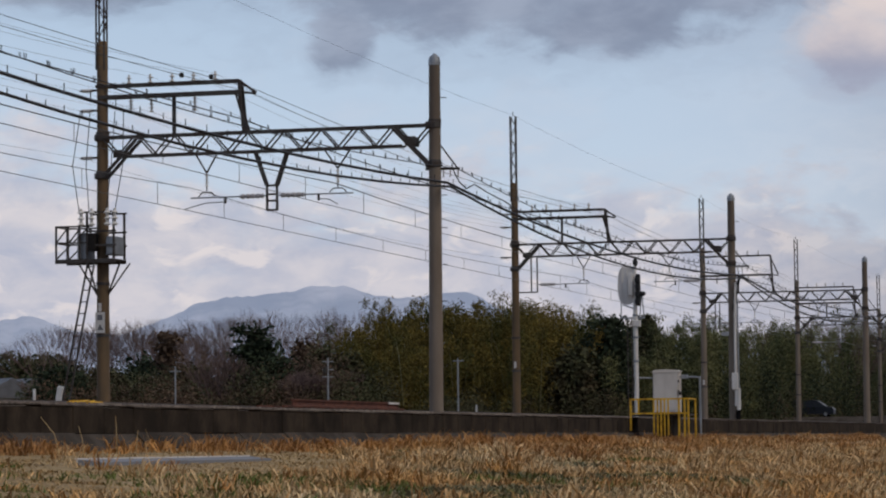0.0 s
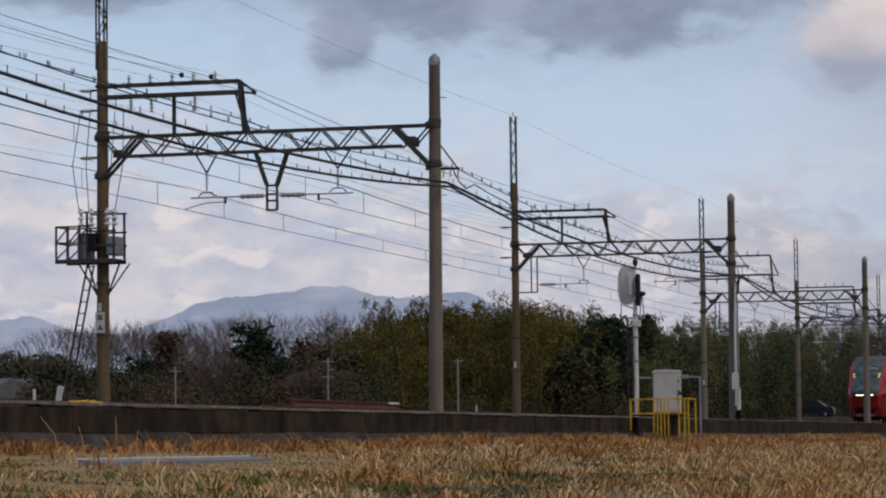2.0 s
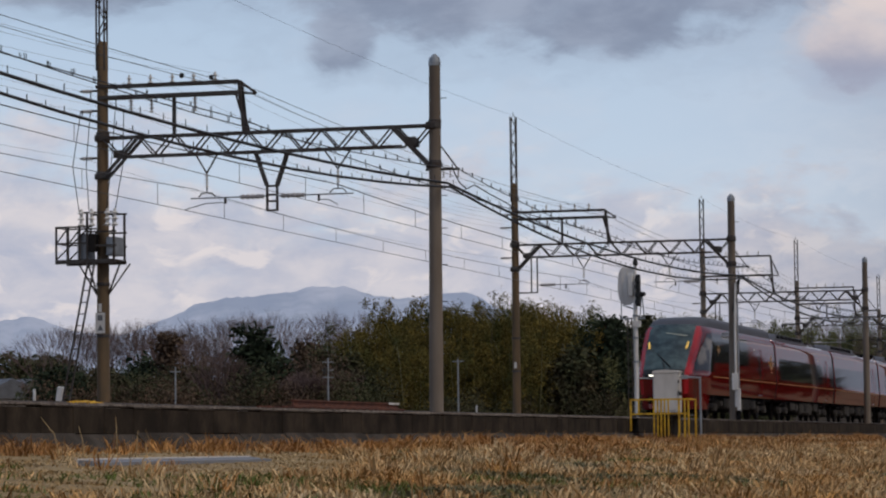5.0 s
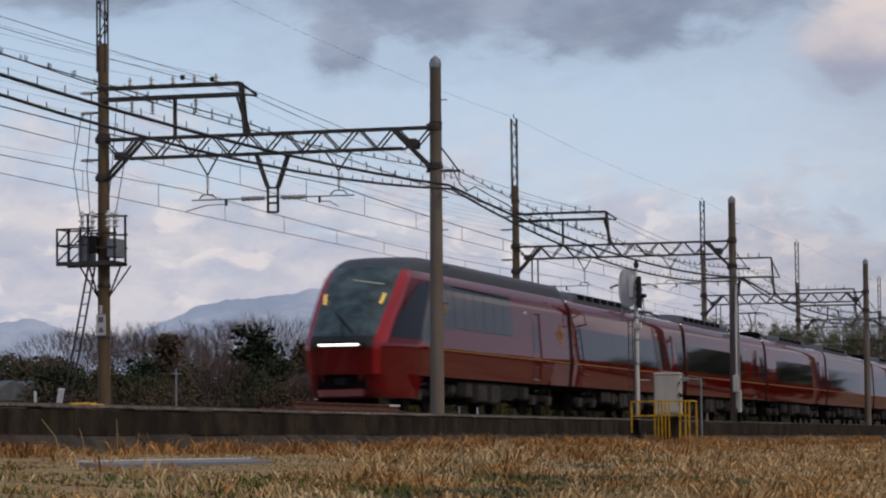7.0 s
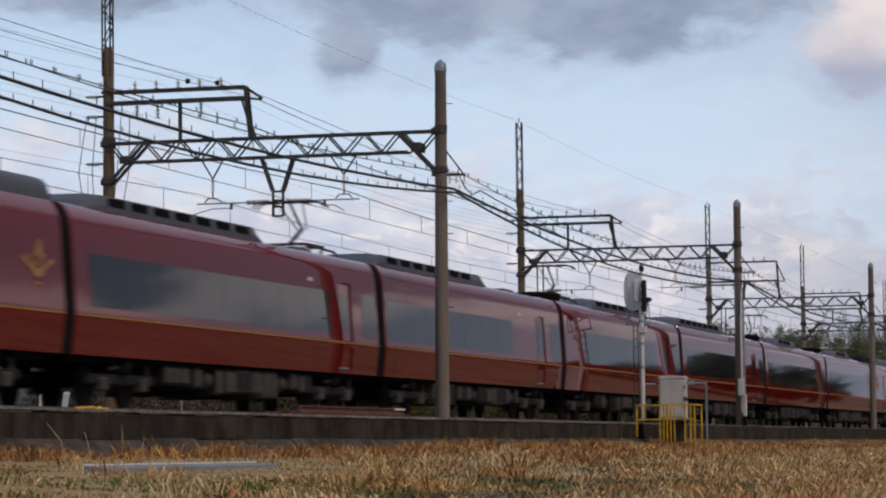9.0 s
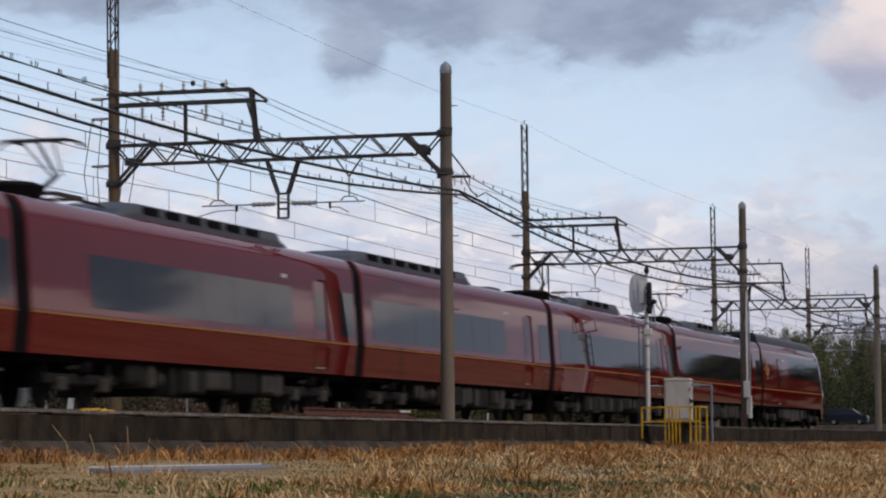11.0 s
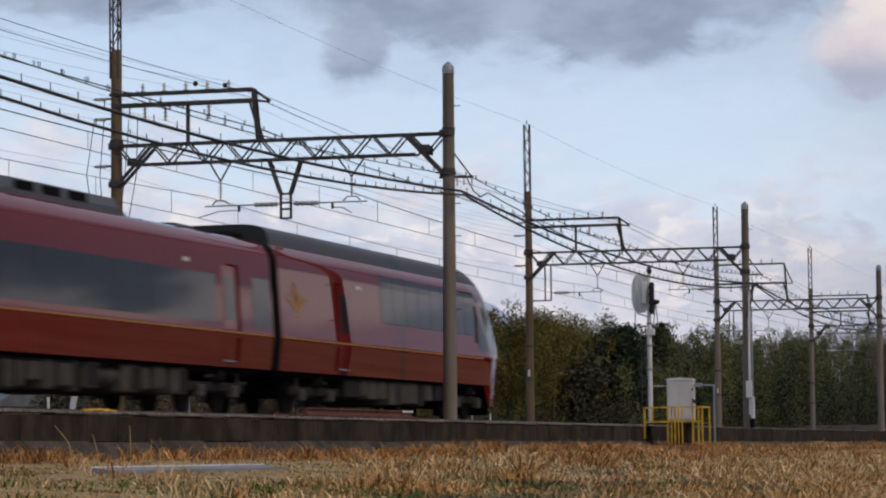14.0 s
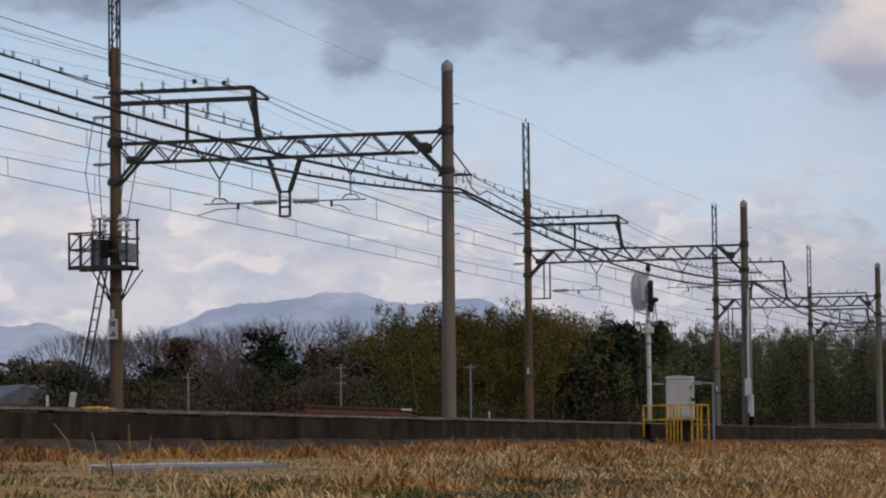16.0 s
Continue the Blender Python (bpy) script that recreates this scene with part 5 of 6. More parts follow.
    part("chin_bar", Shape().box(-0.25, 0.1, -0.6, 0.6, 0.34, 0.60, 0.05), RED, car)
    part("coupler_pocket", Shape().box(-0.22, 0.9, -0.62, 0.62, 0.55, 0.95), GANGWAY, car, "black coupler pocket")
    part("coupler", Shape().box(-0.30, 0.0, -0.16, 0.16, 0.64, 0.86, 0.04), UNDER, car, "grey coupler head")
    part("snow_plate", Shape().box(0.35, 0.45, -0.8, 0.8, 0.14, 0.36, 0.02), GANGWAY, car)
    # side
    both("gold_line", GOLD, car, "thin gold line", 3.1, CAR - 0.22, 1.63, 1.675, out=0.004, n=1, sec=END)
    for sd, first_pane, n in ((-1, 6.0, 6), (1, 3.75, 8)):
        for i in range(n):
            a = first_pane + i * 1.115
            part("window", side_patch(a, a + 1.085, 2.26, 3.40, sides=(sd,), out=0.006, sec=END, n=8), TINT, car, "tall dark tinted window")
        part("window_frame", side_patch(first_pane - 0.008, first_pane + n * 1.115 - 0.022, 2.252, 3.408, sides=(sd,), out=0.002, sec=END, n=8), GANGWAY, car)
    both("cab_door_edge", GANGWAY, car, "dark cab door grab recess", 3.60, 3.80, 2.05, 3.05, out=0.008, sec=END)
    passenger_door(car, 16.1, END, 3.0)
    both("side_lamp", PORCELAIN, car, "white side lamp", 14.25, 14.6, 2.97, 3.05, out=0.012, n=1, sec=END)
    emblem(car, 19.1, END)
    if not flip:
        emblem(car, 4.9, END, 0.5)
    gangway(car, CAR - 0.13)
    part("rear_roof_unit", Shape().turned(CAR - 0.55, 0.0, [(0.3, 3.72), (0.6, 3.76), (0.65, 3.9), (0.5, 3.98)], 14), GANGWAY, car, "dark roof unit")
    underside(car, 100 + k, 1.2, CAR - 0.3, 3.9, 17.15)
    if flip:
        # the tail car is built a little longer, measured from its coupled end
        longer = Matrix.Translation((CAR, 0, 0)) @ Matrix.Diagonal((1.04, 1, 1, 1)) @ Matrix.Translation((-CAR, 0, 0))
        for ob in car.children_recursive:
            ob.data.transform(longer)
    return car


TRAIN = [end_car(0, False)]
for k, (panto, cover, seats, unit) in enumerate([(17.9, (1.6, 12.4), (1.1, 16.2), False), (None, (0.5, 12.2), (0.5, 13.8), False), (4.4, (5.5, 16.0), (3.2, 15.3), True),
                                           (None, (0.6, 12.2), (1.1, 14.6), False), (4.5, (5.5, 12.4), (1.1, 16.5), True), (4.4, (5.5, 12.4), (1.1, 16.5), True)]):
    TRAIN.append(middle_car(k + 1, panto, cover, seats, unit))
TRAIN.append(end_car(7, True))

# ---- trees, houses and hills beyond the line ----
FAR_Z = -1.2


def bearing(deg, d):
    """A place at a compass bearing (degrees left of the line's direction) and a distance from the field's edge."""
    a = radians(deg)
    return d * math.cos(a), d * math.sin(a)


def clear(deg, d):
    """How much farther off a plant must stand to keep clear of the railway."""
    return max(1.0, 44 / math.sin(radians(deg)) / d) if deg > 0 else 1.0


def bamboo(name, label, material, plan, seed, sprays=42, per=18):
    """plan: (bearing from, bearing to, distance, height from, height to, number of culms). Each culm carries hanging sprays of leaves."""
    rng = np.random.default_rng(seed)
    cs, culms = [], Shape()
    for b0, b1, d, h0, h1, n in plan:
        for _ in range(n):
            u = rng.random()
            deg = b0 + (b1 - b0) * u
            far = clear(deg, d)
            x, y = bearing(deg, d * far + rng.normal() * 6)
            h = (h0 + (h1 - h0) * u) * rng.normal(0.985, 0.075) * far
            lean = rng.normal(size=2) * 0.07
            bend = rng.normal(size=2) * 0.12
            t = np.sort(0.14 + 0.9 * rng.random(sprays) ** 0.8)
            node = np.stack([x + h * (lean[0] * t + bend[0] * t ** 3), y + h * (lean[1] * t + bend[1] * t ** 3), FAR_Z + h * (t - 0.10 * t ** 6)], 1)
            reach = (0.30 + 0.95 * np.clip(1.06 - t, 0, 1) ** 0.6) * rng.uniform(0.3, 1.1, sprays)
            a = rng.uniform(0, math.tau, sprays)
            tip = node + np.stack([np.cos(a) * reach, np.sin(a) * reach, 0.15 - 0.35 * reach], 1)
            pts = np.repeat(tip, per, 0) + rng.normal(size=(sprays * per, 3)) * np.array([0.17, 0.17, 0.26])
            cs.append(pts)
            if rng.random() < 0.4:
                culms.tube([tuple(node[i]) for i in (0, sprays // 3, 2 * sprays // 3, sprays - 1)], 0.055, 4, 0.015, caps=False)
    v, f = leaves(rng, np.concatenate(cs), 0.06, 0.9, 2.3)
    grove = tagged(new(name, cloud_mesh(name, v, f, material)), label, "bamboo grove", kind="stuff")
    tagged(part("culms", culms, CULM, grove), kind="stuff")
    return grove


# yellowing grove in the middle, greener and lower towards the end of the line
bamboo("bamboo_grove", "tall yellowish bamboo grove with feathery tops", BAMBOO, [(16.6, 15.4, 238, 8.6, 10.8, 50), (15.4, 12.4, 240, 11.0, 10.9, 160), (13.6, 12.0, 236, 11.0, 9.6, 70), (16.4, 12.6, 226, 7.0, 9.0, 70)], 21)
bamboo("bamboo_grove", "dark green bamboo grove with thin feathery tops", BAMBOO_GREEN, [(12.6, 9.8, 250, 10.2, 9.4, 120), (9.9, 6.0, 262, 9.9, 9.5, 170), (13.0, 5.9, 236, 7.0, 7.0, 130), (10.6, 6.0, 285, 11.6, 11.4, 34)], 22)


def shrub_belt(name, label, material, plan, seed, size=0.24):
    """Low dense growth: lumps of leaves along a stretch."""
    rng = np.random.default_rng(seed)
    cs = []
    for b0, b1, d, h, n in plan:
        for _ in range(n):
            u = rng.random()
            deg = b0 + (b1 - b0) * u
            far = clear(deg, d)
            x, y = bearing(deg, d * far + rng.normal() * 4)
            hh = h * rng.uniform(0.55, 1.15) * far
            k = int((230 if size > 0.3 else 760) * hh / 3)
            p = rng.normal(size=(k, 3))
            p /= np.linalg.norm(p, axis=1)[:, None]
            p *= rng.random((k, 1)) ** 0.45
            cs.append(np.array([x, y, FAR_Z + hh * 0.5]) + p * np.array([hh * 0.42, hh * 0.42, hh * 0.52]))
    v, f = leaves(rng, np.concatenate(cs), size, 0.1, 1.2)
    tagged(new(name, cloud_mesh(name, v, f, material)), label, "undergrowth", kind="stuff")


shrub_belt("undergrowth", "dark green undergrowth at the wood's foot", EVERGREEN, [(22.1, 15.8, 212, 5.2, 120), (16.6, 5.8, 222, 4.2, 130), (22.2, 16.0, 236, 6.4, 80)], 31, 0.09)
shrub_belt("undergrowth", "withered brown undergrowth before the wood", BROWN_LEAF, [(22.2, 16.4, 206, 4.4, 54), (10.0, 5.8, 214, 3.6, 44), (19.4, 16.6, 216, 6.4, 44)], 32, 0.085)
# dark leaf layer stands in for the shade deep between the trees
shrub_belt("undergrowth", "deep green thicket added as dark backing for the wood's shade", CONIFER, [(16.8, 5.6, 246, 6.8, 130), (22.0, 16.6, 225, 6.0, 64)], 33, 0.095)

shrub_belt("undergrowth", "dark far trees round the houses", EVERGREEN, [(25.0, 21.3, 345, 9.5, 60)], 35, 0.28)

# a wood on the near side of the line, behind the field, mirrored in the carriage windows
# its second, lower stretch is added unseen to darken the mirrored horizon
shrub_belt("near_wood", "dark wood on the field's other side, with an added low stretch", EVERGREEN, [(-1.0, -10.5, 330, 13.0, 90), (-10.0, -40, 300, 9.0, 150)], 34, 1.1)


def leafy_tree(deg, d, h, wide, material, seed, label, tall=1.0, layers=9):
    """Trunk, limbs and a crown of leaf clumps with gaps, layered like an old pine or cedar."""
    rng = np.random.default_rng(seed)
    x, y = bearing(deg, d)
    t = thing("tree", label, "tree", "evergreen trees", pose(x, y, FAR_Z))
    trunk = Shape().tube([(0, 0, -0.2), (rng.normal() * 0.15, rng.normal() * 0.15, h * 0.5), (rng.normal() * 0.2, rng.normal() * 0.2, h * 0.95)], 0.26, 7, 0.05)
    cs = []
    for i in range(layers):
        u = (i + 0.5) / layers
        z = h * (0.22 + 0.76 * u)
        r = wide / 2 * (math.sin(0.35 + 2.55 * u) if tall < 1.2 else (1.05 - u))
        for _ in range(max(3, int(6 * r / 1.5))):
            a = rng.uniform(0, 6.28)
            q = r * rng.uniform(0.35, 1.0)
            c = np.array([q * math.cos(a), q * math.sin(a), z + rng.normal() * 0.25])
            trunk.tube([(0, 0, z - 0.5), tuple(c)], 0.05, 4, 0.015, caps=False)
            k = 90
            p = rng.normal(size=(k, 3)) * np.array([0.55, 0.55, 0.28]) * (0.55 + wide / 9)
            cs.append(c + p)
    part("trunk", trunk, BARK, t)
    v, f = leaves(rng, np.concatenate(cs), 0.2, 0.1, 1.2)
    ob = new("crown", cloud_mesh("crown", v, f, material))
    ob.parent = t
    return t


EVERGREENS = [(21.75, 205, 5.2, 3.6, CONIFER, 1.0), (20.9, 215, 5.6, 3.0, EVERGREEN, 1.0), (18.15, 214, 8.6, 3.7, CONIFER, 1.0), (17.75, 210, 6.2, 4.2, CONIFER, 1.0), (19.75, 222, 8.4, 2.0, BROWN_LEAF, 1.3), (16.95, 222, 7.4, 2.6, EVERGREEN, 1.0),
              (17.2, 226, 7.9, 1.8, BROWN_LEAF, 1.3), (11.55, 228, 9.6, 4.6, CONIFER, 1.0), (10.75, 240, 10.0, 1.8, EVERGREEN, 1.3), (16.4, 218, 6.4, 3.0, EVERGREEN, 1.0), (19.2, 218, 6.0, 3.0, EVERGREEN, 1.0), (20.2, 225, 6.4, 3.0, CONIFER, 1.0),
              (12.2, 224, 7.0, 3.6, EVERGREEN, 1.0), (8.2, 310, 10.8, 3.4, EVERGREEN, 1.0), (6.6, 385, 12.6, 5.0, EVERGREEN, 1.0)]
for i, (deg, d, h, wide, material, tall) in enumerate(EVERGREENS):
    leafy_tree(deg, d, h, wide, material, 60 + i, "withered brown conifer at the wood's edge" if material is BROWN_LEAF else "dark green evergreen tree at the wood's edge", tall)


def bare_tree(deg, d, h, wide, seed, density=1.0):
    """A leafless zelkova: a short trunk that fans into ever finer limbs and twigs."""
    rng = random.Random(seed)
    x, y = bearing(deg, d)
    t = thing("bare_tree", "leafless tree with a broad fan of fine twigs", "tree", "bare trees", pose(x, y, FAR_Z))
    wood, twig = Shape(), Shape()
    reach = (0.24, 0.20, 0.175, 0.145, 0.12, 0.095, 0.075)
    forks = ((5, 7), (2, 3), (2, 3), (3, 3), (3, 3), (3, 4))

    def grow(p, dirn, r, depth):
        q = p + dirn * (h * reach[depth] * rng.uniform(0.8, 1.2))
        (wood if depth < 3 else twig).tube([p, q], r, 5 if depth < 2 else 3, r * 0.6, caps=False)
        if depth >= 6:
            return
        turn = rng.uniform(0, math.tau)
        k = rng.randint(*forks[depth])
        for i in range(k):
            a = turn + math.tau * i / k + rng.gauss(0, 0.35)
            s = (0.55 if depth == 0 else 0.36) * rng.uniform(0.55, 1.25) * (wide / h) ** 0.5
            out = Vector((math.cos(a), math.sin(a), 0)) * s
            nd = (dirn + out + Vector((0, 0, 0.02))).normalized()
            if depth == 0 or rng.random() < density:
                grow(q if depth else p.lerp(q, rng.uniform(0.75, 1.0)), nd, max(r * 0.58, 0.008), depth + 1)
    grow(Vector((0, 0, -0.2)), Vector((rng.gauss(0, 0.03), rng.gauss(0, 0.03), 1)).normalized(), 0.24, 0)
    part("trunk", wood, BARK, t)
    tagged(part("twig_crown", twig, TWIGS, t), kind="stuff")


BARES = [(21.75, 262, 11.3, 11.0), (20.75, 270, 10.8, 8.5), (20.1, 262, 10.9, 9.5), (19.5, 275, 11.0, 8.5), (18.75, 268, 11.3, 8.5), (17.95, 280, 12.3, 8.5), (16.95, 272, 10.8, 9.0), (16.25, 285, 12.6, 10.0), (19.05, 235, 8.0, 5.0),
         (18.75, 210, 6.6, 4.6), (17.2, 206, 5.4, 4.0), (16.75, 214, 6.0, 4.0), (7.1, 350, 13.4, 7.0), (6.3, 400, 16.0, 10.0), (8.9, 300, 11.6, 5.0), (22.0, 222, 5.6, 5.0)]
for i, (deg, d, h, wide) in enumerate(BARES):
    bare_tree(deg, d, h, wide, 300 + i)


def house(deg, d, w, h, seed):
    x, y = bearing(deg, d)
    t = thing("house", "small pale house with a grey tiled roof behind trees", "house", "far houses", pose(x, y, FAR_Z, 0, 0, deg + 20))
    part("wall", Shape().box(-w / 2, w / 2, -3, 3, 0, h), HOUSE_WALL, t)
    s = Shape()
    s.v = [(sx * (w / 2 + 0.5), y, z) for sx in (-1, 1) for y, z in ((-3.6, h - 0.15), (0, h + 1.7), (3.6, h - 0.15))]
    s.f = [(0, 1, 4, 3), (1, 2, 5, 4), (0, 3, 5, 2), (0, 2, 1), (3, 4, 5)]
    part("roof", s, ROOF_TILE, t)
    for k in range(3):
        win = part("window", Shape().box(-w / 2 - 0.03, -w / 2, -2.2 + k * 1.7, -1.2 + k * 1.7, 1.0, 2.1), TINT, t)
        part("sill", Shape().box(-w / 2 - 0.1, -w / 2, -2.25 + k * 1.7, -1.15 + k * 1.7, 0.92, 1.0), WHITE, win)


house(22.95, 285, 8, 5.0, 1)
house(22.55, 305, 9, 5.4, 2)
house(22.2, 330, 8, 5.6, 4)
house(20.35, 310, 7, 4.4, 3)

# field fence before the houses
t = thing("field_fence", "low grey wire fence at the field's far side", "fence")
for k in range(14):
    x, y = bearing(22.95 - k * 0.09, 180)
    part("fence_post", Shape().box(x - 0.04, x + 0.04, y - 0.04, y + 0.04, FAR_Z, 1.5), UNDER_PALE, t)
a, b = bearing(22.95, 180), bearing(22.95 - 13 * 0.09, 180)
for z in (0.9, 1.2, 1.45):
    part("fence_rail", Shape().bar((*a, z), (*b, z), 0.04), UNDER_PALE, t)


def utility_post(deg, d, h, arms):
    x, y = bearing(deg, d)
    t = thing("utility_pole", "thin pale concrete pole beside the far road", "utility pole", "utility poles", pose(x, y, FAR_Z, 0, 0, deg))
    part("pole", Shape().turned(0, 0, [(0.06, -0.2), (0.055, h * 0.5), (0.045, h)], 8), STEEL_GREY, t)
    for z in arms:
        part("cross_arm", Shape().bar((0, -0.35, h - z), (0, 0.35, h - z), 0.06), STEEL_GREY, t)
    if len(arms) > 1:
        part("transformer", Shape().turned(-0.05, 0.16, [(0.1, h - 1.0), (0.13, h - 0.97), (0.13, h - 0.6), (0.1, h - 0.56)], 8), UNDER_PALE, t)


utility_post(19.62, 190, 5.25, (0.3,))
utility_post(16.76, 190, 5.7, (0.25, 0.75, 1.2))
utility_post(14.32, 190, 5.55, (0.15,))


def lane_car():
    """Dark van on the far road."""
    t = thing("car", "dark blue van with a sloping windscreen on a lane", "car")
    s = Shape()
    prof = [(0, 0.3), (0, 0.75), (0.15, 0.95), (0.75, 1.05), (1.55, 1.6), (2.0, 1.68), (3.9, 1.64), (4.1, 1.0), (4.15, 0.3)]
    n = len(prof)
    s.v = [(x, sd * (0.82 if z < 1.2 else 0.68), z) for sd in (-1, 1) for x, z in prof]
    s.f = [(i, (i + 1) % n, n + (i + 1) % n, n + i) for i in range(n)] + [tuple(range(n))[::-1], tuple(range(n, 2 * n))]
    part("body", s, mat("dark_blue_car_paint", (0.02, 0.025, 0.035), 0.35, vary=0.1, spec=0.3), t)
    # opaque pale grey stands in for the reflection in the van's glass
    part("windscreen", Shape().add([(0.80, -0.66, 1.10), (0.80, 0.66, 1.10), (1.53, 0.6, 1.61), (1.53, -0.6, 1.61)], [(0, 1, 2, 3)]), STEEL_GREY, t, "windscreen with its reflection painted as pale grey")
    for sd in (-1, 1):
        part("side_window", Shape().add([(1.25, sd * 0.775, 1.1), (3.9, sd * 0.775, 1.1), (3.8, sd * 0.70, 1.52), (1.75, sd * 0.70, 1.52)], [(0, 1, 2, 3)]), TINT, t)
        part("headlight", Shape().box(-0.02, 0.06, sd * 0.65 - 0.13, sd * 0.65 + 0.13, 0.68, 0.82, 0.02), PORCELAIN, t)
        for x in (0.8, 3.3):
            w = part("wheel", Shape().turned(x, 0.3, [(0.1, sd * 0.72 - 0.1), (0.3, sd * 0.72 - 0.09), (0.3, sd * 0.72 + 0.09), (0.1, sd * 0.72 + 0.1)], 14, "y"), GANGWAY, t)
            part("rim", Shape().turned(x, 0.3, [(0.03, sd * 0.72 - 0.105), (0.18, sd * 0.72 - 0.103), (0.18, sd * 0.72 + 0.103), (0.03, sd * 0.72 + 0.105)], 10, "y"), STEEL_GREY, w)

    return t


CAR_ON_LANE = lane_car()
tagged(part("road_bank", Shape().add([(291, 29.8, -1.2), (291, 140, -1.2), (294, 30.2, 1.15), (294, 140, 1.15), (306, 30.2, 1.15), (306, 140, 1.15), (309, 29.8, -1.2), (309, 140, -1.2)],
                                     [(0, 1, 3, 2), (2, 3, 5, 4), (4, 5, 7, 6), (0, 2, 4, 6)]), APRON), "raised lane running up to the far track", "road", kind="structure")


def mountains():
    """Blue ridges far beyond the plain, their haze a glow in the material."""
    for name, d, skyline, rough_h, seed in (("far_ridge", 4200, [(40, 150), (23.5, 172), (22.6, 176), (22.2, 178), (21.6, 158), (20.6, 150), (20.0, 168), (19.3, 190), (18.7, 201), (18.2, 202), (17.7, 205), (17.1, 216), (16.4, 215), (15.7, 201), (15.1, 199), (14.5, 206), (14.1, 203), (13.6, 186), (12.5, 160), (9, 120), (4, 110), (-10, 90)], 6, 3),):
        rng = np.random.default_rng(seed)
        degs = np.linspace(40, -10, 500)
        hs = np.interp(-degs, [-a for a, _ in skyline], [b for _, b in skyline])
        hs = hs + rough_h * np.array([noise.fractal((a * 1.6, seed, 0), 0.8, 2.0, 5) for a in degs])
        s = Shape()
        rows = 7
        for a, h in zip(degs, hs):
            for k in range(rows):
                u = k / (rows - 1)
                dd = d - 900 * (1 - u)
                bulge = 22 * noise.fractal((a * 1.1, u * 2.2, seed), 0.8, 2.0, 4) * math.sin(u * math.pi)
                x, y = bearing(a, dd + bulge * 3)
                s.v.append((x, y, -5 + (h + 5) * u ** 1.2))
        s.f = [(i * rows + k, (i + 1) * rows + k, (i + 1) * rows + k + 1, i * rows + k + 1) for i in range(len(degs) - 1) for k in range(rows - 1)]
        tagged(part("backdrop_hills", s, MOUNTAIN, smooth=True), "blue mountains with pale snow patches, haze painted as a glow", "mountains", kind="structure")


mountains()

# ---- field growth ----
def blades(rng, x, y, h, w, lean):
    """A bent, tapering blade at each place."""
    n = len(x)
    z = ground_z(y) - 0.02
    a = rng.uniform(0, 6.28, n)
    d = np.stack([np.cos(a), np.sin(a)], 1)
    s = np.stack([np.sin(a * 1.7), np.cos(a * 1.7)], 1) * w[:, None]
    root = np.stack([x, y, z], 1)
    mid, tip = root.copy(), root.copy()
    mid[:, :2] += d * (h * lean * 0.35)[:, None]
    mid[:, 2] += h * 0.6
    tip[:, :2] += d * (h * lean)[:, None]
    tip[:, 2] += h * np.clip(1.0 - 0.35 * lean, 0.3, 1)
    v = np.empty((n, 5, 3))
    v[:, 0], v[:, 1], v[:, 2], v[:, 3], v[:, 4] = root, root, mid, mid, tip
    v[:, 0, :2] -= s
    v[:, 1, :2] += s
    v[:, 2, :2] += s * 0.8
    v[:, 3, :2] -= s * 0.8
    b = np.arange(n)[:, None] * 5
    f = np.concatenate([b + [0, 1, 2], b + [0, 2, 3], b + [3, 2, 4]])
    return v.reshape(-1, 3), f


def field(name, label, material, tufts, per, seed, where, h, w=0.008, lean=(0.2, 0.9), size=0.09):
    """Tufts of blades over the wedge of field; where(x, y) gives the odds of a tuft and a factor on its height."""
    rng = np.random.default_rng(seed)
    y = rng.uniform(4.5, 18.1, tufts)
    x = y * rng.uniform(2.15, 8.8, tufts) ** 1.0
    keep, k = where(x, y, rng)
    keep &= (x < 150) & ~((y < 14.95) & (y > 11.6) & (x > 36.5) & (x < 47.5) & (x / y < 3.45) & (rng.random(tufts) < 0.985) & (h > 0.1))
    x, y, k = x[keep], y[keep], k[keep]
    n = len(x)
    hh = h * k * rng.uniform(0.6, 1.3, n)
    xx = np.repeat(x, per) + rng.normal(size=n * per) * size
    yy = np.repeat(y, per) + rng.normal(size=n * per) * size
    v, f = blades(rng, xx, np.minimum(yy, 18.25), np.repeat(hh, per) * rng.uniform(0.5, 1.1, n * per), w * (1 + xx / 90) * rng.uniform(0.6, 1.4, n * per), rng.uniform(*lean, n * per))
    return tagged(new(name, cloud_mesh(name, v, f, material)), label, "grass", kind="stuff")


def patchy(x, y, s, seed):
    return np.array([noise.noise((a * s, b * s * 1.6, seed)) for a, b in zip(x, y)])


def straw_odds(x, y, rng):
    p = 0.6 * patchy(x, y, 0.2, 1.0) + 0.6 * patchy(x, y, 0.6, 2.0)
    left = (x / y < 3.3) & (y > 11.3)
    odds = np.where(left, 0.04, np.where(x / y < 3.2, 0.16, 0.5 + 2.4 * p))
    return rng.random(len(x)) < odds, 0.35 + 1.25 * np.clip(p + 0.35, 0, 1)


def pale_odds(x, y, rng):
    left = (x / y < 3.6) & (y > 9.5)
    return rng.random(len(x)) < np.where(left, 0.95, 0.3), np.ones(len(x))


def russet_odds(x, y, rng):
    p = patchy(x, y, 0.3, 7.0)
    belt = (y > 16.2) & (x > 50)
    return rng.random(len(x)) < np.where(belt, 0.55 + p, np.where(y > 16.9, 0.6, np.where((y > 11.5) & (x / y > 4.2), np.clip(0.12 + 0.9 * p, 0, 0.6), 0.015))), 0.7 + 0.6 * np.clip(p + 0.4, 0, 1)


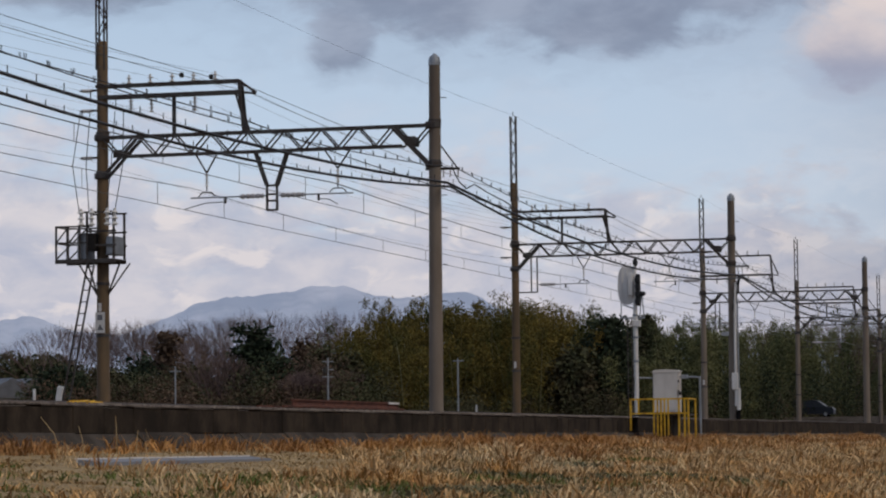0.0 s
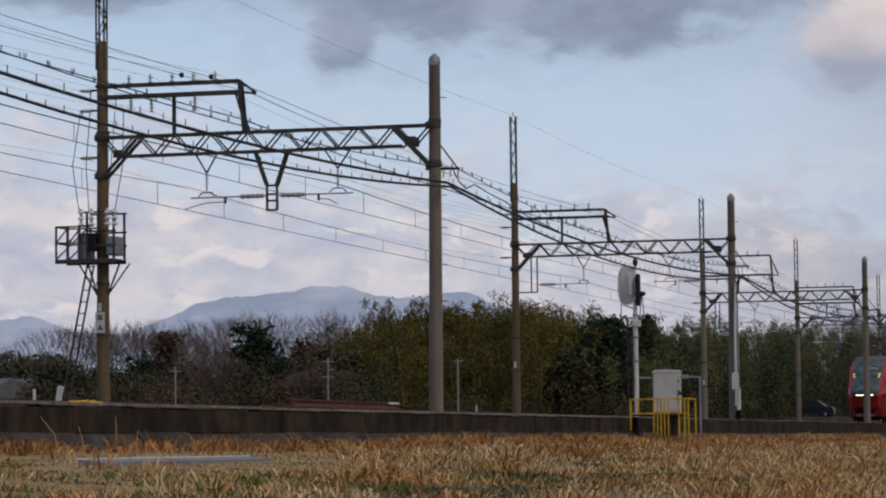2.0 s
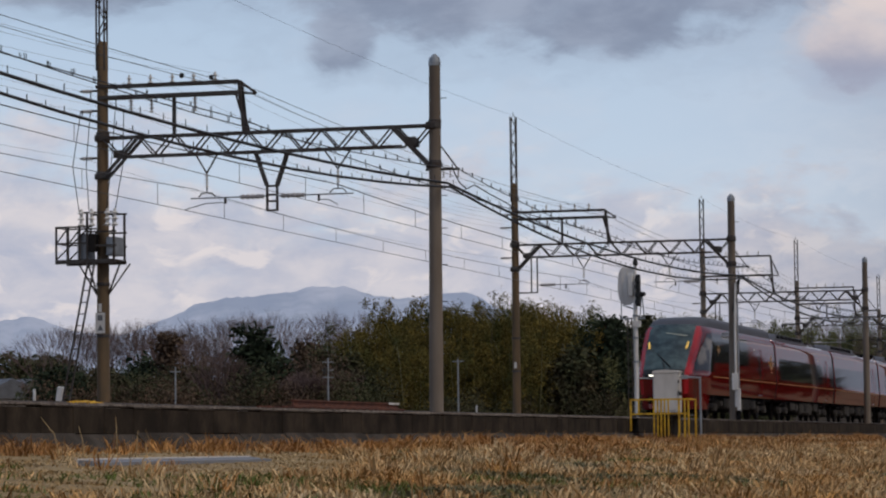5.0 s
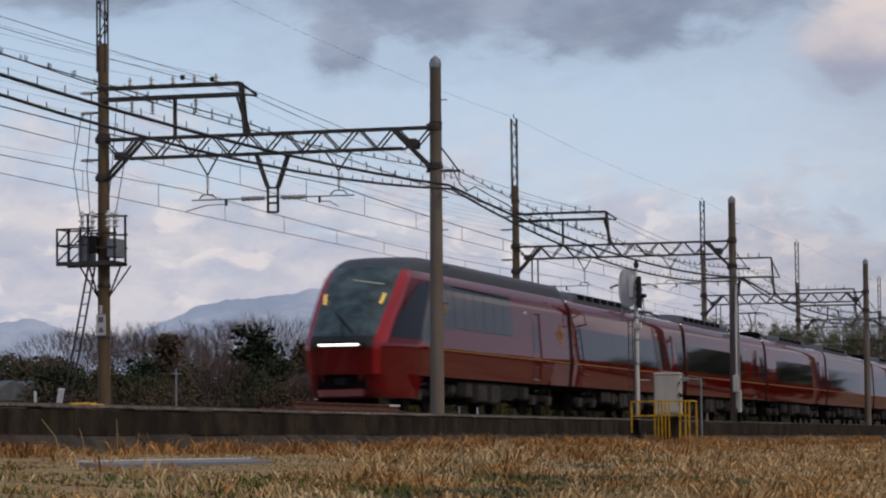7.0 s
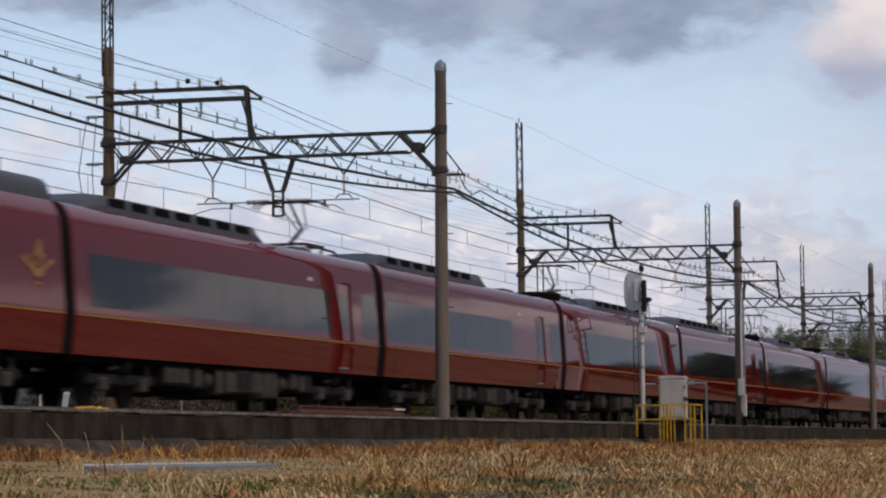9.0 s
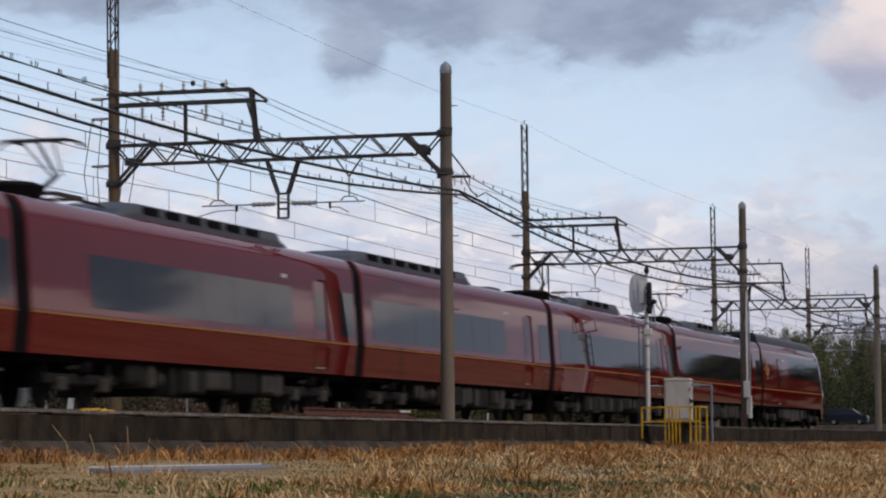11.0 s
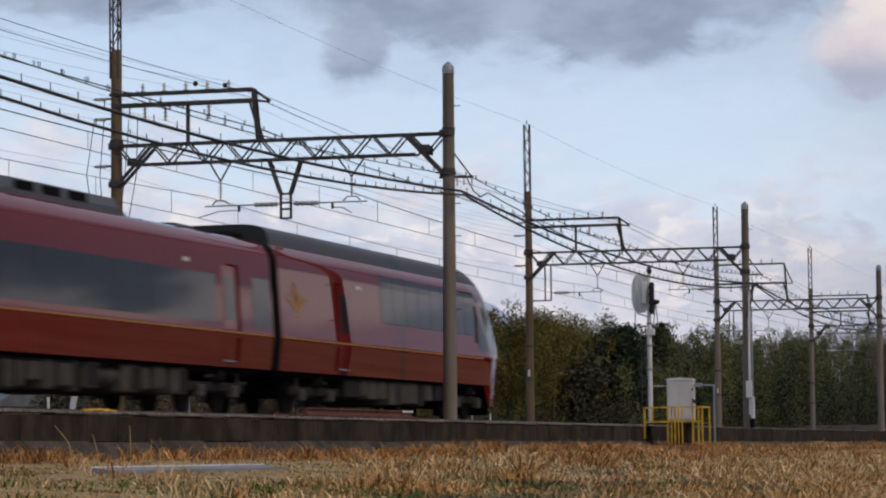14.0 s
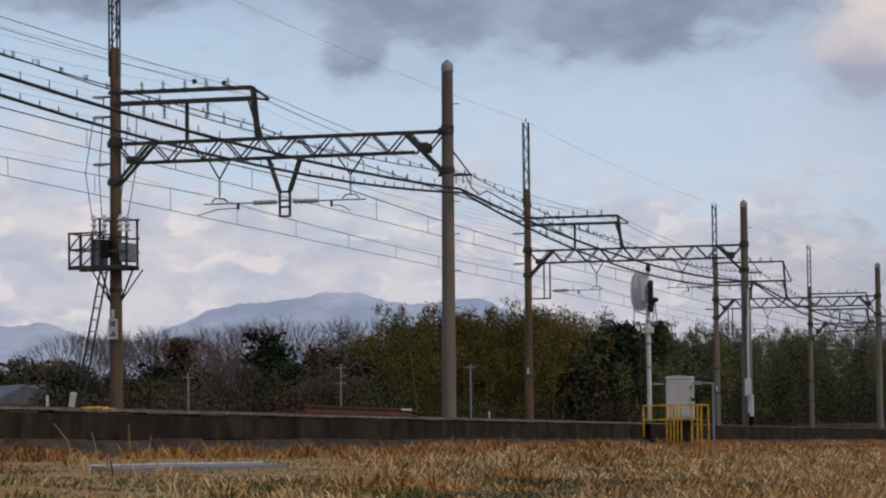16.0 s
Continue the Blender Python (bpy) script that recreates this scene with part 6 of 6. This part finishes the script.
def green_odds(x, y, rng):
    p = patchy(x, y, 0.26, 4.0)
    return rng.random(len(x)) < np.where(x - np.interp(x / y, (2.36, 3.83, 8.9), (26.7, 33, 44)) < 8.0, np.clip(0.5 + 2.6 * p, 0, 1) * np.where(x / y < 3.0, 0.3, 1.0), np.where((x / y < 3.3) & (y > 11.3), 0.0, np.clip(1.8 * p - 0.15, 0, 0.7))), np.ones(len(x))


def sage_odds(x, y, rng):
    p = patchy(x, y, 0.2, 9.0)
    return rng.random(len(x)) < np.where((y > 5) & (y < 15.5) & (x / y > 3.5), np.clip(0.12 + 2.4 * p, 0, 0.95), 0.0), 0.8 + 0.5 * np.clip(p, 0, 1)


field("dry_grass", "tufts of dry straw-coloured grass across the field", STRAW, 8500, 26, 41, straw_odds, 0.23, 0.007, lean=(0.3, 1.5), size=0.14)
field("flattened_grass", "short pale trampled grass on the field", PALE_STRAW, 26000, 14, 42, pale_odds, 0.099, 0.008, lean=(0.6, 1.8), size=0.12)
field("dead_weeds", "russet dead weeds along the wall's foot", RUSSET, 14000, 14, 43, russet_odds, 0.36, 0.0075, lean=(0.3, 1.5))
field("green_grass", "short fresh green grass between straw tufts", GREEN, 9000, 20, 44, green_odds, 0.16, 0.008, lean=(0.3, 1.0))
field("low_weeds", "low grey-green weeds among dry grass", SAGE, 15000, 16, 45, sage_odds, 0.17, 0.010, lean=(0.4, 1.3))

field("tussocks", "large tussocks of tall dry straw grass", STRAW, 1000, 60, 46, straw_odds, 0.34, 0.0075, lean=(0.4, 1.7), size=0.13)


def straw_mat():
    """Trampled pale straw lying over the field beside the path."""
    s = Shape()
    nx, ny = 90, 60
    for j in range(ny + 1):
        y = 10.4 + 7.2 * j / ny
        for i in range(nx + 1):
            x = y * (2.0 + 1.75 * i / nx)
            edge = min(i / nx, 1 - i / nx) * 6 + 0.6 * noise.noise((x * 0.5, y * 0.9, 2.0)) - 0.25
            edge = min(edge, min(j, ny - j) / ny * 6 + 0.6 * noise.noise((x * 0.5, y * 0.9, 5.0)))
            z = float(ground_z(y)) + 0.03 + 0.03 * noise.noise((x * 1.3, y * 1.3, 1.0)) - (0.25 if edge < 0 else 0.0)
            s.v.append((x, y, z))
    s.f = [(j * (nx + 1) + i, j * (nx + 1) + i + 1, (j + 1) * (nx + 1) + i + 1, (j + 1) * (nx + 1) + i) for j in range(ny) for i in range(nx)]
    tagged(part("straw_mat", s, STRAW_MAT, smooth=True), "pale trampled straw covering the field beside the path", "straw", kind="stuff")


straw_mat()

# single tall dead stems
rng = random.Random(8)
for bx, by, h in ((40.6, 16.2, 0.62), (41.0, 16.0, 0.5), (43.9, 16.6, 0.62), (44.2, 16.4, 0.42), (52.6, 17.2, 0.35), (47.6, 17.4, 0.4), (33.9, 10.6, 0.42), (34.2, 10.5, 0.48), (34.0, 10.3, 0.4), (33.6, 10.75, 0.36), (34.4, 10.6, 0.44), (34.1, 10.7, 0.5), (42.2, 15.5, 0.3)):
    z = float(ground_z(by))
    dx, dy = rng.gauss(0, 0.08), rng.gauss(0, 0.08)
    s = Shape().tube([(bx, by, z - 0.02), (bx + dx * 0.5, by + dy * 0.5, z + h * 0.6), (bx + dx * 1.6, by + dy * 1.6, z + h)], 0.008, 5, 0.004)
    tagged(part("dead_stem", s, PALE_STRAW), "tall pale dead plant stem in the grass", "plant stem", "dead stems")


def motions():
    # A van waits on the lane, then drives on towards the line.
    walk(CAR_ON_LANE, [(t, pose(300, y, 1.15, 0, 0, 90)) for t, y in ((0, 38.4), (9.6, 38.4), (11.3, 35.3), (11.8, 33.6), (12.6, 31.4), (13.2, 30.6), (16, 30.6))])
    # The train's nose passes these places along the line; the other cars follow one car's length behind each other.
    rows = [(0, 227.7), (2, 183.7), (4, 139.7), (6.5, 84.1), (7.5, 62.4), (9, 30.4), (11.5, -24.0), (12.5, -46.5), (13.5, -69.4), (14.5, -92.5), (16, -127.4)]
    for k, car in enumerate(TRAIN):
        if k < 7:
            walk(car, [(t, pose(x + CAR * k, TRACK_NEAR, 0)) for t, x in rows])
        else:
            walk(car, [(t, pose(x + CAR * 8, TRACK_NEAR, 0, 0, 0, 180)) for t, x in rows])


motions()
